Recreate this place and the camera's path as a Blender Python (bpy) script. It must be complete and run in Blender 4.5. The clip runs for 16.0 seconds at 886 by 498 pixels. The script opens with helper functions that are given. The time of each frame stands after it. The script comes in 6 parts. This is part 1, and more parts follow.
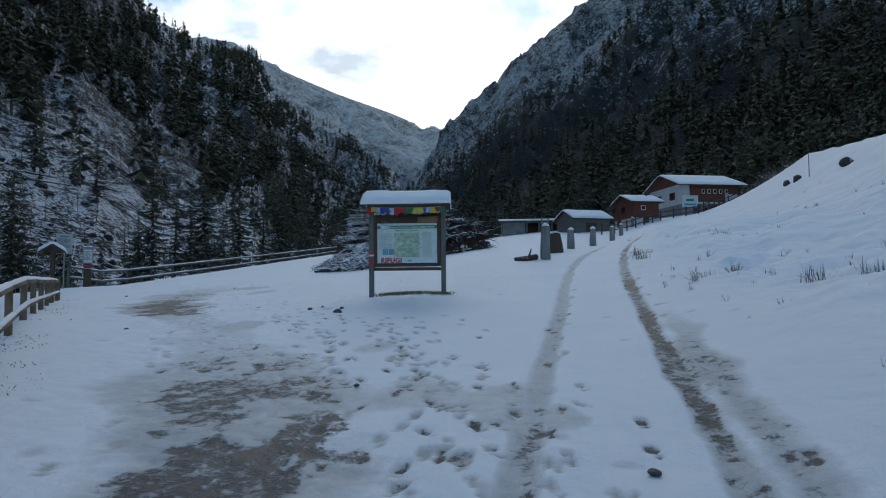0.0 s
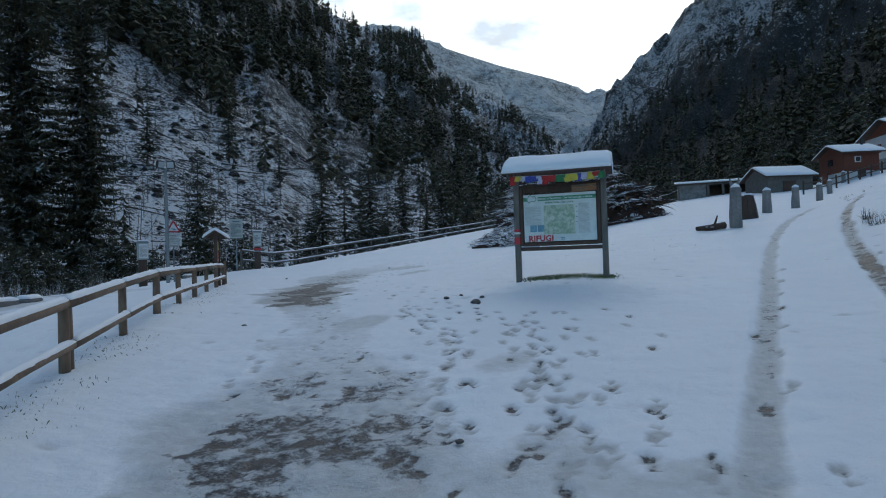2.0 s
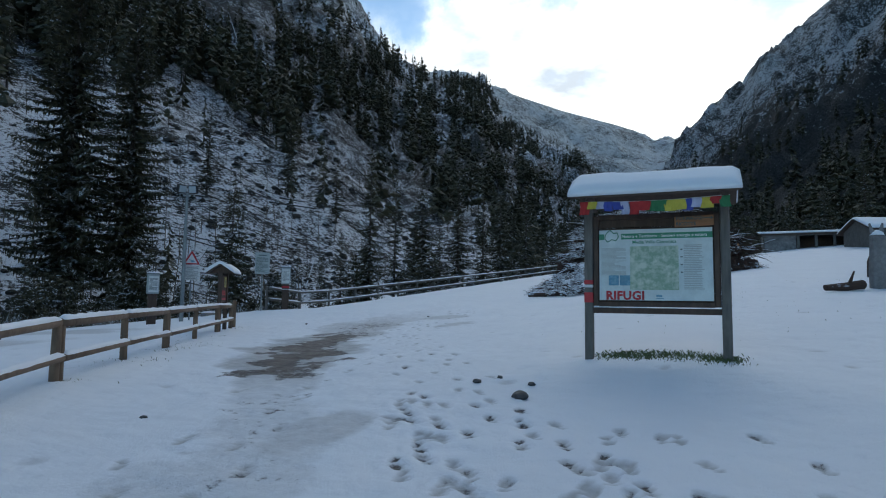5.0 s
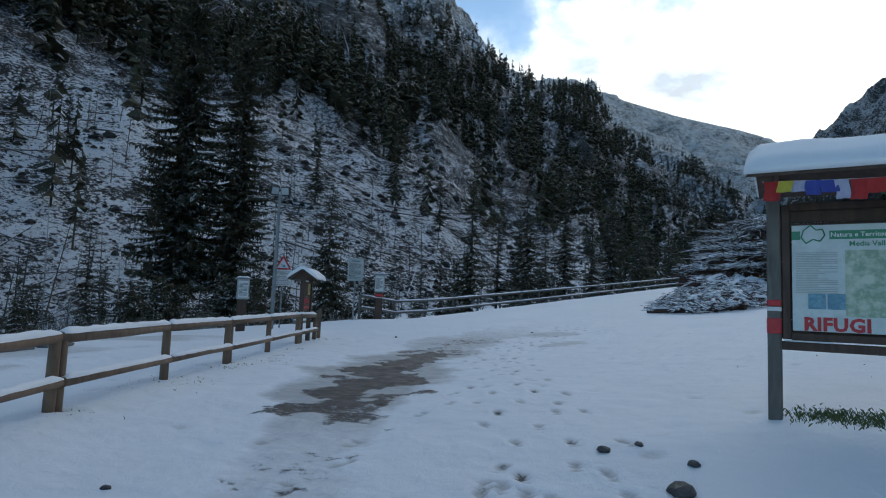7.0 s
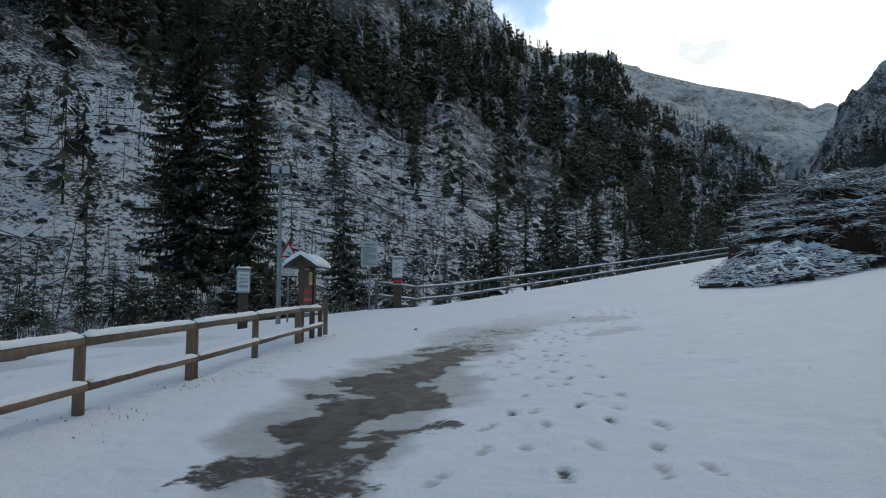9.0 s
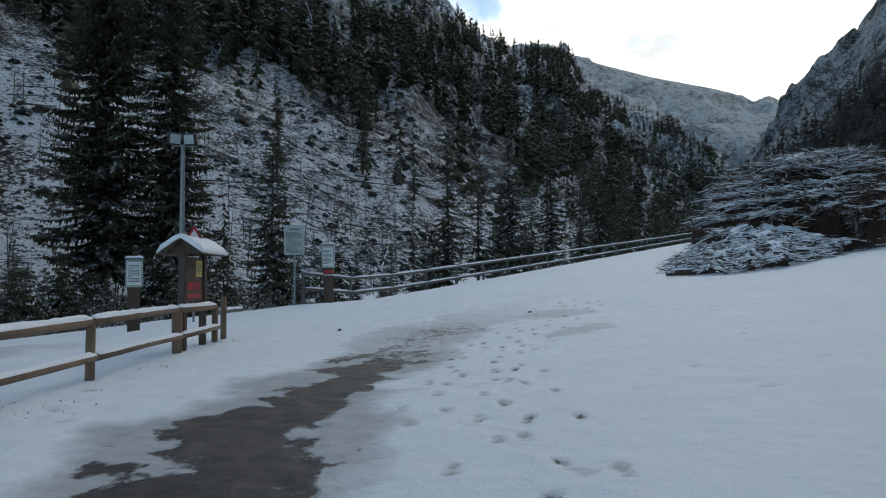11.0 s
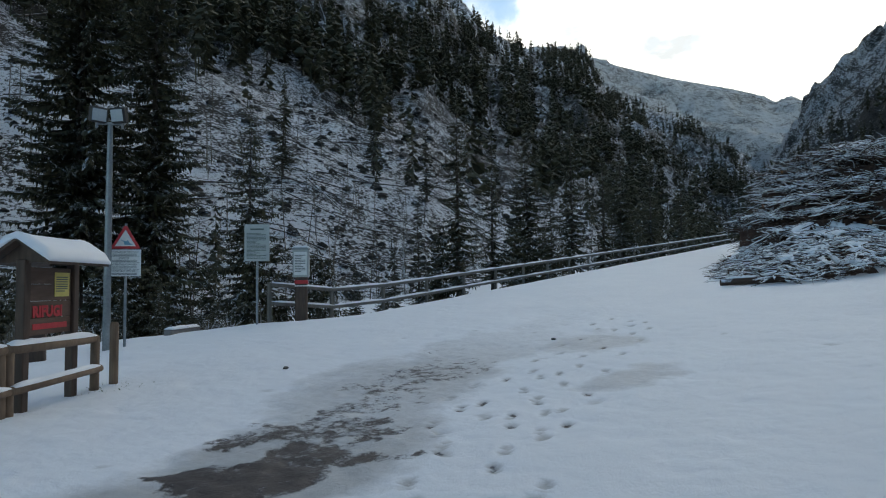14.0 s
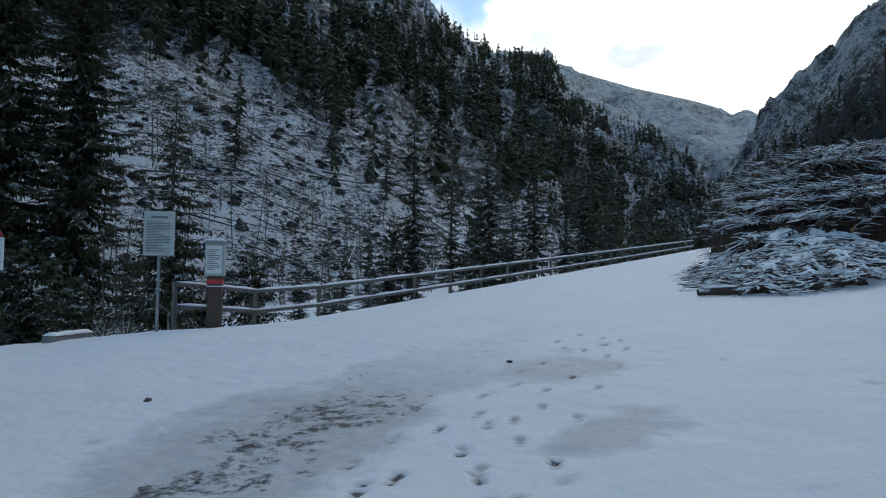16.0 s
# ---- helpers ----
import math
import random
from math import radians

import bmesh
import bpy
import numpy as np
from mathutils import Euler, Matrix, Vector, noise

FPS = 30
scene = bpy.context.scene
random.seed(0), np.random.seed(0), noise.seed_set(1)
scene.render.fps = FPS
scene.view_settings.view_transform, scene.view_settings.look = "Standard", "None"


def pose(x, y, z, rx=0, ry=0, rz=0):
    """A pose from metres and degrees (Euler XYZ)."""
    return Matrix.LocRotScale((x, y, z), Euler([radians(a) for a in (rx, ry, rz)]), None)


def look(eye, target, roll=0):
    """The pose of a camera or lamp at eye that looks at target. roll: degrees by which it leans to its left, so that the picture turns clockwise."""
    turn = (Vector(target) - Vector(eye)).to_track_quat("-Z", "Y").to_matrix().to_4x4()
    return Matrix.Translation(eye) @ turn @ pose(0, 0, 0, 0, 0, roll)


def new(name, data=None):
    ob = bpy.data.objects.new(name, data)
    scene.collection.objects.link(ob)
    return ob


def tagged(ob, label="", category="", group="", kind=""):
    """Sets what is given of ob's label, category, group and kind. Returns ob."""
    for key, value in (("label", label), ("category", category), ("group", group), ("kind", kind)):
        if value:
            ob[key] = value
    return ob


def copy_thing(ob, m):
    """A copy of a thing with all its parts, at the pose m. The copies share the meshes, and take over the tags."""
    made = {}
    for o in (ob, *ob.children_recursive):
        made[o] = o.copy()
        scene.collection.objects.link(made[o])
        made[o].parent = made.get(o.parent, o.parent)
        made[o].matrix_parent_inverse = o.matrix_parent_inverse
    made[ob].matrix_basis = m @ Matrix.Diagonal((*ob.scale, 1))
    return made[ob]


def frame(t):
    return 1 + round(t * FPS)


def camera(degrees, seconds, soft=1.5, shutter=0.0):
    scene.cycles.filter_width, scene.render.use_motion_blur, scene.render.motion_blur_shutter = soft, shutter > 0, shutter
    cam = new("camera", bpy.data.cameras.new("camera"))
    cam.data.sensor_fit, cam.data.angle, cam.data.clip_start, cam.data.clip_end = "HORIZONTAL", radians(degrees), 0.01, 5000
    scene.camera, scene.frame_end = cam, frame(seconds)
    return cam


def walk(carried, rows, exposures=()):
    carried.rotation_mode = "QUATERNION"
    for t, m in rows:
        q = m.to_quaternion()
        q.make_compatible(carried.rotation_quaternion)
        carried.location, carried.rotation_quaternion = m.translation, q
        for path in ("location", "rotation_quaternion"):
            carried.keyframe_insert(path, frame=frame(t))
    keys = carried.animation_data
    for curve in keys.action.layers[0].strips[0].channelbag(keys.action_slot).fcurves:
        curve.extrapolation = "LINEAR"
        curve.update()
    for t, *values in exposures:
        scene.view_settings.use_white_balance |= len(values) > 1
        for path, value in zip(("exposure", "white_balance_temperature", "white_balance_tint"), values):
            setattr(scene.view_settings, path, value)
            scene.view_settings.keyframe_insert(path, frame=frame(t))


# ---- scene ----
cam = camera(72.0, 16.0, 1.1)
PATH = [
    (0, (1.766, -2.552, 1.610), (1.514, -0.571, 1.727), -0.6),
    (0.5, (1.866, -1.980, 1.697), (1.709, 0.012, 1.775), -2.0),
    (1, (1.775, -1.428, 1.696), (1.473, 0.548, 1.749), -1.5),
    (1.5, (1.681, -0.872, 1.761), (1.160, 1.059, 1.803), -0.1),
    (2, (1.655, -0.213, 1.860), (0.876, 1.628, 1.894), -1.9),
    (2.5, (1.425, 0.442, 1.887), (0.524, 2.227, 1.924), -1.8),
    (3, (1.307, 1.097, 1.947), (0.489, 2.922, 1.974), -1.1),
    (5.5, (0.126, 4.262, 2.154), (-0.867, 5.988, 2.350), 1.0),
    (6, (-0.143, 4.785, 2.206), (-1.200, 6.471, 2.411), 1.4),
    (6.5, (-0.556, 5.323, 2.224), (-1.751, 6.913, 2.434), 2.9),
    (7, (-0.843, 5.871, 2.236), (-2.078, 7.431, 2.431), 2.4),
    (7.5, (-1.177, 6.337, 2.261), (-2.450, 7.869, 2.437), 0.9),
    (8, (-1.705, 6.858, 2.315), (-3.101, 8.281, 2.469), 1.6),
    (8.5, (-2.069, 7.467, 2.359), (-3.490, 8.868, 2.511), 0.5),
    (9, (-2.543, 8.095, 2.325), (-3.844, 9.609, 2.463), 0.0),
    (9.5, (-2.936, 8.772, 2.315), (-4.124, 10.378, 2.428), -0.5),
    (12, (-4.630, 11.948, 2.424), (-5.817, 13.554, 2.528), -0.8),
    (12.5, (-4.879, 12.529, 2.497), (-6.050, 14.147, 2.610), -1.2),
    (13, (-5.296, 13.128, 2.527), (-6.534, 14.694, 2.632), -1.1),
    (13.5, (-5.668, 13.714, 2.548), (-6.948, 15.248, 2.651), -1.7),
    (14, (-6.053, 14.244, 2.557), (-7.285, 15.815, 2.676), -0.8),
    (14.5, (-6.244, 14.676, 2.583), (-7.431, 16.279, 2.720), -0.0),
    (15, (-6.467, 15.187, 2.580), (-7.633, 16.805, 2.714), 0.0),
    (15.5, (-6.835, 15.760, 2.612), (-7.999, 17.383, 2.726), 0.6),
    (16, (-7.131, 16.387, 2.640), (-8.265, 18.031, 2.761), 0.4),
]
walk(cam, [(t, look(e, g, r)) for t, e, g, r in PATH], [(0.0, 0.72, 6100, 5), (2.5, 0.84, 6150, 5), (7.2, 0.82, 6150, 5), (8.6, 0.98, 6950, 5), (14.6, 1.01, 6950, 5), (16.0, 0.98, 6400, 5)])


# ---- world and light ----
world = bpy.data.worlds.new("world")
scene.world = world
world.use_nodes = True
wt = world.node_tree
wt.nodes.clear()
w_out = wt.nodes.new("ShaderNodeOutputWorld")
w_sky = wt.nodes.new("ShaderNodeTexSky")
w_sky.sky_type, w_sky.sun_disc = "NISHITA", False
w_sky.sun_elevation, w_sky.sun_rotation = radians(11), radians(-8)
w_sky.dust_density, w_sky.ozone_density = 0.3, 2.5
w_bg = wt.nodes.new("ShaderNodeBackground")
w_bg.inputs["Strength"].default_value = 0.12
w_cloud = wt.nodes.new("ShaderNodeBackground")
w_cloud.inputs["Color"].default_value = (1.0, 0.985, 0.96, 1)
w_cloud.inputs["Strength"].default_value = 0.85
w_tc = wt.nodes.new("ShaderNodeTexCoord")
w_map = wt.nodes.new("ShaderNodeMapping")
w_map.inputs["Scale"].default_value = (1, 1, 2.2)
w_noise = wt.nodes.new("ShaderNodeTexNoise")
w_noise.inputs["Scale"].default_value, w_noise.inputs["Detail"].default_value = 4.2, 8
w_noise.inputs["Roughness"].default_value = 0.55
w_ramp = wt.nodes.new("ShaderNodeValToRGB")
w_ramp.color_ramp.elements[0].position, w_ramp.color_ramp.elements[1].position = 0.16, 0.44
w_mix = wt.nodes.new("ShaderNodeMixShader")
wl = wt.links.new
wl(w_tc.outputs["Generated"], w_map.inputs["Vector"])
wl(w_map.outputs["Vector"], w_noise.inputs["Vector"])
w_sep = wt.nodes.new("ShaderNodeVectorMath")
w_sep.operation = "DOT_PRODUCT"
w_sep.inputs[1].default_value = (-0.12, 0.95, 0.28)
w_gath = wt.nodes.new("ShaderNodeMath")
w_gath.operation = "MULTIPLY_ADD"
w_gath.inputs[1].default_value, w_gath.inputs[2].default_value = 0.70, -0.66
w_sum = wt.nodes.new("ShaderNodeMath")
wl(w_tc.outputs["Generated"], w_sep.inputs[0])
wl(w_sep.outputs["Value"], w_gath.inputs[0])
wl(w_noise.outputs["Fac"], w_sum.inputs[0])
wl(w_gath.outputs[0], w_sum.inputs[1])
wl(w_sum.outputs[0], w_ramp.inputs["Fac"])
# gaps of blue between the clouds
w_warp = wt.nodes.new("ShaderNodeTexNoise")
w_warp.inputs["Scale"].default_value, w_warp.inputs["Detail"].default_value, w_warp.inputs["Roughness"].default_value = 9.0, 6, 0.6
w_bend = wt.nodes.new("ShaderNodeVectorMath")
w_bend.operation = "MULTIPLY_ADD"
w_bend.inputs[1].default_value = (0.16, 0.16, 0.16)
wl(w_tc.outputs["Generated"], w_warp.inputs["Vector"])
wl(w_warp.outputs["Color"], w_bend.inputs[0])
wl(w_tc.outputs["Generated"], w_bend.inputs[2])
cover = w_ramp.outputs["Color"]
for gap_az, gap_el, gap_r, gap_open in ((-36, 29, 6.5, 0.95), (-28, 29.5, 4.0, 0.9), (-32.5, 25.5, 3.2, 0.85), (-17, 26.5, 3.0, 0.75), (-5.8, 21.3, 3.4, 0.55), (-14.4, 18.9, 2.2, 0.45), (1.0, 25.5, 3.5, 0.6), (-8, 31, 4.5, 0.7)):
    ga, ge = radians(gap_az), radians(gap_el)
    gv = Vector((math.sin(ga) * math.cos(ge), math.cos(ga) * math.cos(ge), math.sin(ge)))
    w_gap = wt.nodes.new("ShaderNodeMapRange")
    w_gap.interpolation_type = "SMOOTHSTEP"
    w_gap.inputs[3].default_value, w_gap.inputs[4].default_value = 1.0, 1.0 - gap_open
    w_side = wt.nodes.new("ShaderNodeVectorMath")
    w_side.operation = "DISTANCE"
    w_side.inputs[1].default_value = gv + Vector((0.08, 0.08, 0.08))
    wl(w_bend.outputs["Vector"], w_side.inputs[0])
    w_gap.inputs[1].default_value, w_gap.inputs[2].default_value = radians(gap_r) * 1.05, radians(gap_r) * 0.30
    wl(w_side.outputs["Value"], w_gap.inputs[0])
    w_mul = wt.nodes.new("ShaderNodeMath")
    w_mul.operation = "MULTIPLY"
    wl(cover, w_mul.inputs[0])
    wl(w_gap.outputs[0], w_mul.inputs[1])
    cover = w_mul.outputs[0]
wl(cover, w_mix.inputs["Fac"])
w_shade = wt.nodes.new("ShaderNodeTexNoise")
w_shade.inputs["Scale"].default_value, w_shade.inputs["Detail"].default_value = 7.0, 7
w_tone = wt.nodes.new("ShaderNodeValToRGB")
w_tone.color_ramp.elements[0].position, w_tone.color_ramp.elements[1].position = 0.36, 0.56
w_tone.color_ramp.elements[0].color, w_tone.color_ramp.elements[1].color = (0.52, 0.55, 0.60, 1), (1.26, 1.24, 1.19, 1)
wl(w_map.outputs["Vector"], w_shade.inputs["Vector"])
wl(w_shade.outputs["Fac"], w_tone.inputs["Fac"])
wl(w_tone.outputs["Color"], w_cloud.inputs["Color"])
wl(w_sky.outputs["Color"], w_bg.inputs["Color"])
wl(w_bg.outputs["Background"], w_mix.inputs[1])
wl(w_cloud.outputs["Background"], w_mix.inputs[2])
wl(w_mix.outputs["Shader"], w_out.inputs["Surface"])

sun = new("sun", bpy.data.lights.new("sun", "SUN"))
sun.data.energy, sun.data.angle, sun.data.color = 2.5, radians(0.5), (1.0, 0.9, 0.78)
sun.matrix_world = look((-13.7, 97.2, 19.4), (0, 0, 0))

# ---- numeric helpers ----


def sp(v, k=1.0):
    return k * np.log1p(np.exp(np.clip(v / k, -40, 40)))


def sg(v):
    return 1 / (1 + np.exp(-np.clip(v, -40, 40)))


def ss(a, b, v):
    q = np.clip((v - a) / (b - a), 0, 1)
    return q * q * (3 - 2 * q)


def vnoise(x, y, seed=0):
    """Smooth value noise, 0 to 1, on a unit lattice."""
    x, y = np.asarray(x, float), np.asarray(y, float)
    ix, iy = np.floor(x), np.floor(y)
    fx, fy = x - ix, y - iy
    fx, fy = fx * fx * (3 - 2 * fx), fy * fy * (3 - 2 * fy)

    def lattice(a, b):
        q = np.sin(a * 127.1 + b * 311.7 + seed * 74.7) * 43758.5453
        return q - np.floor(q)
    low = lattice(ix, iy) * (1 - fx) + lattice(ix + 1, iy) * fx
    high = lattice(ix, iy + 1) * (1 - fx) + lattice(ix + 1, iy + 1) * fx
    return low * (1 - fy) + high * fy


def fbm(x, y, octaves=4, seed=0):
    total, amp, norm = 0, 1.0, 0
    for o in range(octaves):
        total = total + amp * vnoise(x * 2 ** o, y * 2 ** o, seed + o * 13)
        norm += amp
        amp *= 0.5
    return total / norm


def track_edge(y):
    return 4.2 + 0.2 * sp(y - 18, 4)


def ground_z(x, y):
    """Height of the snow-covered ground, before small relief."""
    x, y = np.asarray(x, float), np.asarray(y, float)
    b = 1.1 - sp(11 - y, 2) * 0.078
    r = sg((x + 4.0) / 1.8)
    b = b + (0.134 * sp(y - 11.0, 1.5) - 0.042 * sp(y - 24, 3)) * r + 0.093 * sp(y - 20 + 2.5 * sg((-15 - x) / 1.5), 1.5) * (1 - r)
    d = sp(np.minimum(x, 75) - track_edge(y) + 0.2, 0.5)
    b = b + 0.58 * (1 - np.exp(-0.7 * d)) + 0.10 * d + 0.115 * np.maximum(d - 7, 0) ** 1.5
    b = b + 0.055 * sp(np.minimum(y, 100) - 52, 4) * sg((x - 2) / 4)
    edge = -26.5 + 5.8 * sg((y - 23.6) / 0.8)
    b = b - 2.6 * sg((edge - x) / 0.8)
    b = b + 0.12 * np.exp(-((x + 1.1) / 1.6) ** 2 - ((y - 12.9) / 1.3) ** 2)
    b = b + 0.13 * np.exp(-((0.796 * (x + 8.11) + 0.606 * (y - 8.52)) / 1.1) ** 2) * sg((10.3 - y) / 0.7)
    b = b - 0.22 * sg((-19.9 - x) / 0.4) * sg((23.3 - y) / 0.4)
    return b


def gz(x, y):
    return float(ground_z(x, y))


# ---- mesh helpers ----


class Geo:
    """Collects vertices and faces of one mesh."""

    def __init__(self):
        self.v, self.f, self.n = [], [], 0

    def add(self, verts, faces):
        self.v.append(np.asarray(verts, float).reshape(-1, 3))
        self.f += [tuple(i + self.n for i in q) for q in faces]
        self.n += len(self.v[-1])
        return self

    def box(self, c, s, rot=None, bevel=0.0):
        hx, hy, hz = s[0] / 2, s[1] / 2, s[2] / 2
        if bevel:
            b = min(bevel, hx * 0.9, hy * 0.9, hz * 0.9)
            ring = [(-hx + b, -hy), (hx - b, -hy), (hx, -hy + b), (hx, hy - b), (hx - b, hy), (-hx + b, hy), (-hx, hy - b), (-hx, -hy + b)]
            inner = [(math.copysign(max(abs(x) - b, 0), x), math.copysign(max(abs(y) - b, 0), y)) for x, y in ring]
            vs = [(x, y, -hz) for x, y in inner] + [(x, y, -hz + b) for x, y in ring] + [(x, y, hz - b) for x, y in ring] + [(x, y, hz) for x, y in inner]
            fs = [tuple(range(7, -1, -1)), tuple(range(24, 32))]
            for k in range(3):
                fs += [(k * 8 + i, k * 8 + (i + 1) % 8, k * 8 + 8 + (i + 1) % 8, k * 8 + 8 + i) for i in range(8)]
        else:
            vs = [(x, y, z) for z in (-hz, hz) for x, y in ((-hx, -hy), (hx, -hy), (hx, hy), (-hx, hy))]
            fs = [(3, 2, 1, 0), (4, 5, 6, 7), (0, 1, 5, 4), (1, 2, 6, 5), (2, 3, 7, 6), (3, 0, 4, 7)]
        vs = np.array(vs)
        if rot is not None:
            vs = vs @ np.array(Euler([radians(a) for a in rot]).to_matrix()).T
        return self.add(vs + np.array(c), fs)

    def tube(self, pts, radii, n=8, cap=True, squash=1.0, jitter=0.0, rng=None):
        pts = np.asarray(pts, float)
        m = len(pts)
        radii = np.broadcast_to(radii, (m,))
        vs = []
        for i in range(m):
            d = pts[min(i + 1, m - 1)] - pts[max(i - 1, 0)]
            d = d / (np.linalg.norm(d) + 1e-9)
            ref = np.array([0, 0, 1.0]) if abs(d[2]) < 0.9 else np.array([1.0, 0, 0])
            a = np.cross(ref, d)
            a /= np.linalg.norm(a)
            b = np.cross(d, a)
            for k in range(n):
                q = 2 * math.pi * k / n
                r = radii[i] * (1 + (rng.uniform(-jitter, jitter) if rng else 0))
                vs.append(pts[i] + r * (a * math.cos(q) + b * math.sin(q) * squash))
        fs = [(i * n + k, i * n + (k + 1) % n, (i + 1) * n + (k + 1) % n, (i + 1) * n + k) for i in range(m - 1) for k in range(n)]
        if cap:
            fs += [tuple(range(n - 1, -1, -1)), tuple(range((m - 1) * n, m * n))]
        return self.add(vs, fs)

    def prism(self, outline, y0, y1):
        """An outline in x and z, drawn out along y."""
        n = len(outline)
        vs = [(x, y0, z) for x, z in outline] + [(x, y1, z) for x, z in outline]
        fs = [tuple(range(n)), tuple(range(2 * n - 1, n - 1, -1))]
        fs += [((i + 1) % n, i, n + i, n + (i + 1) % n) for i in range(n)]
        return self.add(vs, fs)

    def mesh(self, name, smooth=False):
        me = bpy.data.meshes.new(name)
        me.from_pydata(np.concatenate(self.v).tolist(), [], self.f)
        if smooth:
            me.shade_smooth()
        me.update()
        return me


def part(name, geo, mat, parent=None, label="", smooth=False):
    me = geo.mesh(name, smooth)
    me.materials.append(mat)
    ob = new(name, me)
    if parent is not None:
        ob.parent = parent
    if label:
        ob["label"] = label
    return ob


def thing(name, place, label, category, group="", turn=0.0):
    ob = new(name)
    ob.empty_display_size = 0.2
    ob.matrix_world = pose(*place, 0, 0, turn)
    return tagged(ob, label, category, group)


def grid_mesh(name, X, Y, Z, smooth=True):
    """A sheet from arrays of equal shape."""
    r, c = X.shape
    me = bpy.data.meshes.new(name)
    co = np.stack([X, Y, Z], -1).reshape(-1, 3).astype(np.float32)
    i = np.arange(r * c).reshape(r, c)
    quads = np.stack([i[:-1, :-1], i[:-1, 1:], i[1:, 1:], i[1:, :-1]], -1).reshape(-1).astype(np.int32)
    nq = len(quads) // 4
    me.vertices.add(len(co))
    me.vertices.foreach_set("co", co.ravel())
    me.loops.add(len(quads))
    me.loops.foreach_set("vertex_index", quads)
    me.polygons.add(nq)
    me.polygons.foreach_set("loop_start", np.arange(0, nq * 4, 4, dtype=np.int32))
    me.update(calc_edges=True)
    if smooth:
        me.shade_smooth()
    return me


def attribute(me, name, values):
    at = me.attributes.new(name, "FLOAT", "POINT")
    at.data.foreach_set("value", np.asarray(values, np.float32).ravel())


# ---- materials ----


class Mat:
    """A node material with short calls for the usual nodes."""

    def __init__(self, name, rough=0.6, metal=0.0):
        self.m = bpy.data.materials.new(name)
        self.m.use_nodes = True
        self.t = self.m.node_tree
        self.b = self.t.nodes["Principled BSDF"]
        self.b.inputs["Roughness"].default_value = rough
        self.b.inputs["Metallic"].default_value = metal
        self.co = self.t.nodes.new("ShaderNodeTexCoord")

    def node(self, kind, **kw):
        nd = self.t.nodes.new(kind)
        for k, v in kw.items():
            nd.inputs[k.replace("_", " ")].default_value = v
        return nd

    def link(self, a, b):
        self.t.links.new(a, b)

    def coords(self, stretch=(1, 1, 1), space="Object"):
        mp = self.t.nodes.new("ShaderNodeMapping")
        mp.inputs["Scale"].default_value = stretch
        self.link(self.co.outputs[space], mp.inputs["Vector"])
        return mp.outputs["Vector"]

    def noise(self, scale, detail=4, rough=0.6, stretch=(1, 1, 1), space="Object"):
        nd = self.node("ShaderNodeTexNoise", Scale=scale, Detail=detail, Roughness=rough)
        self.link(self.coords(stretch, space), nd.inputs["Vector"])
        return nd.outputs["Fac"]

    def ramp(self, fac, stops):
        nd = self.t.nodes.new("ShaderNodeValToRGB")
        els = nd.color_ramp.elements
        while len(els) < len(stops):
            els.new(0.5)
        for el, (p, c) in zip(els, stops):
            el.position, el.color = p, (c if len(c) == 4 else (*c, 1)) if not isinstance(c, float) else (c, c, c, 1)
        self.link(fac, nd.inputs["Fac"])
        return nd.outputs["Color"]

    def mix(self, fac, a, b, kind="MIX"):
        nd = self.t.nodes.new("ShaderNodeMix")
        nd.data_type, nd.blend_type = "RGBA", kind
        for key, val in ((0, fac), (6, a), (7, b)):
            if isinstance(val, (int, float)):
                nd.inputs[key].default_value = val
            elif isinstance(val, tuple):
                nd.inputs[key].default_value = (*val, 1)
            else:
                self.link(val, nd.inputs[key])
        return nd.outputs[2]

    def math(self, op, a, b=0.0):
        nd = self.t.nodes.new("ShaderNodeMath")
        nd.operation = op
        for key, val in ((0, a), (1, b)):
            if isinstance(val, (int, float)):
                nd.inputs[key].default_value = val
            else:
                self.link(val, nd.inputs[key])
        return nd.outputs[0]

    def attr(self, name):
        nd = self.t.nodes.new("ShaderNodeAttribute")
        nd.attribute_name = name
        return nd.outputs["Fac"]

    def up(self):
        """How far the surface faces upwards, bent by nothing."""
        g = self.t.nodes.new("ShaderNodeNewGeometry")
        sx = self.t.nodes.new("ShaderNodeSeparateXYZ")
        self.link(g.outputs["Normal"], sx.inputs[0])
        return sx.outputs["Z"]

    def color(self, sock):
        if isinstance(sock, tuple):
            self.b.inputs["Base Color"].default_value = (*sock, 1)
        else:
            self.link(sock, self.b.inputs["Base Color"])
        return self

    def rough(self, sock):
        self.link(sock, self.b.inputs["Roughness"])
        return self

    def bump(self, sock, dist=0.01, strength=0.6):
        nd = self.node("ShaderNodeBump", Strength=strength, Distance=dist)
        self.link(sock, nd.inputs["Height"])
        self.link(nd.outputs["Normal"], self.b.inputs["Normal"])
        return self


def plain(name, a, b, scale=12, rough=0.7, metal=0.0, bump=0.003, stretch=(1, 1, 1), wear=None):
    m = Mat(name, rough, metal)
    n1 = m.noise(scale, 5, 0.65, stretch)
    n2 = m.noise(scale * 0.18, 3)
    c = m.mix(m.ramp(n1, ((0.3, 0.0), (0.7, 1.0))), a, b)
    c = m.mix(m.ramp(n2, ((0.35, 0.0), (0.75, 0.45))), c, tuple(v * 0.62 for v in a))
    if wear:
        c = m.mix(m.ramp(m.noise(scale * 2.3, 6), ((0.62, 0.0), (0.7, 1.0))), c, wear)
    m.color(c)
    m.bump(n1, bump)
    return m.m


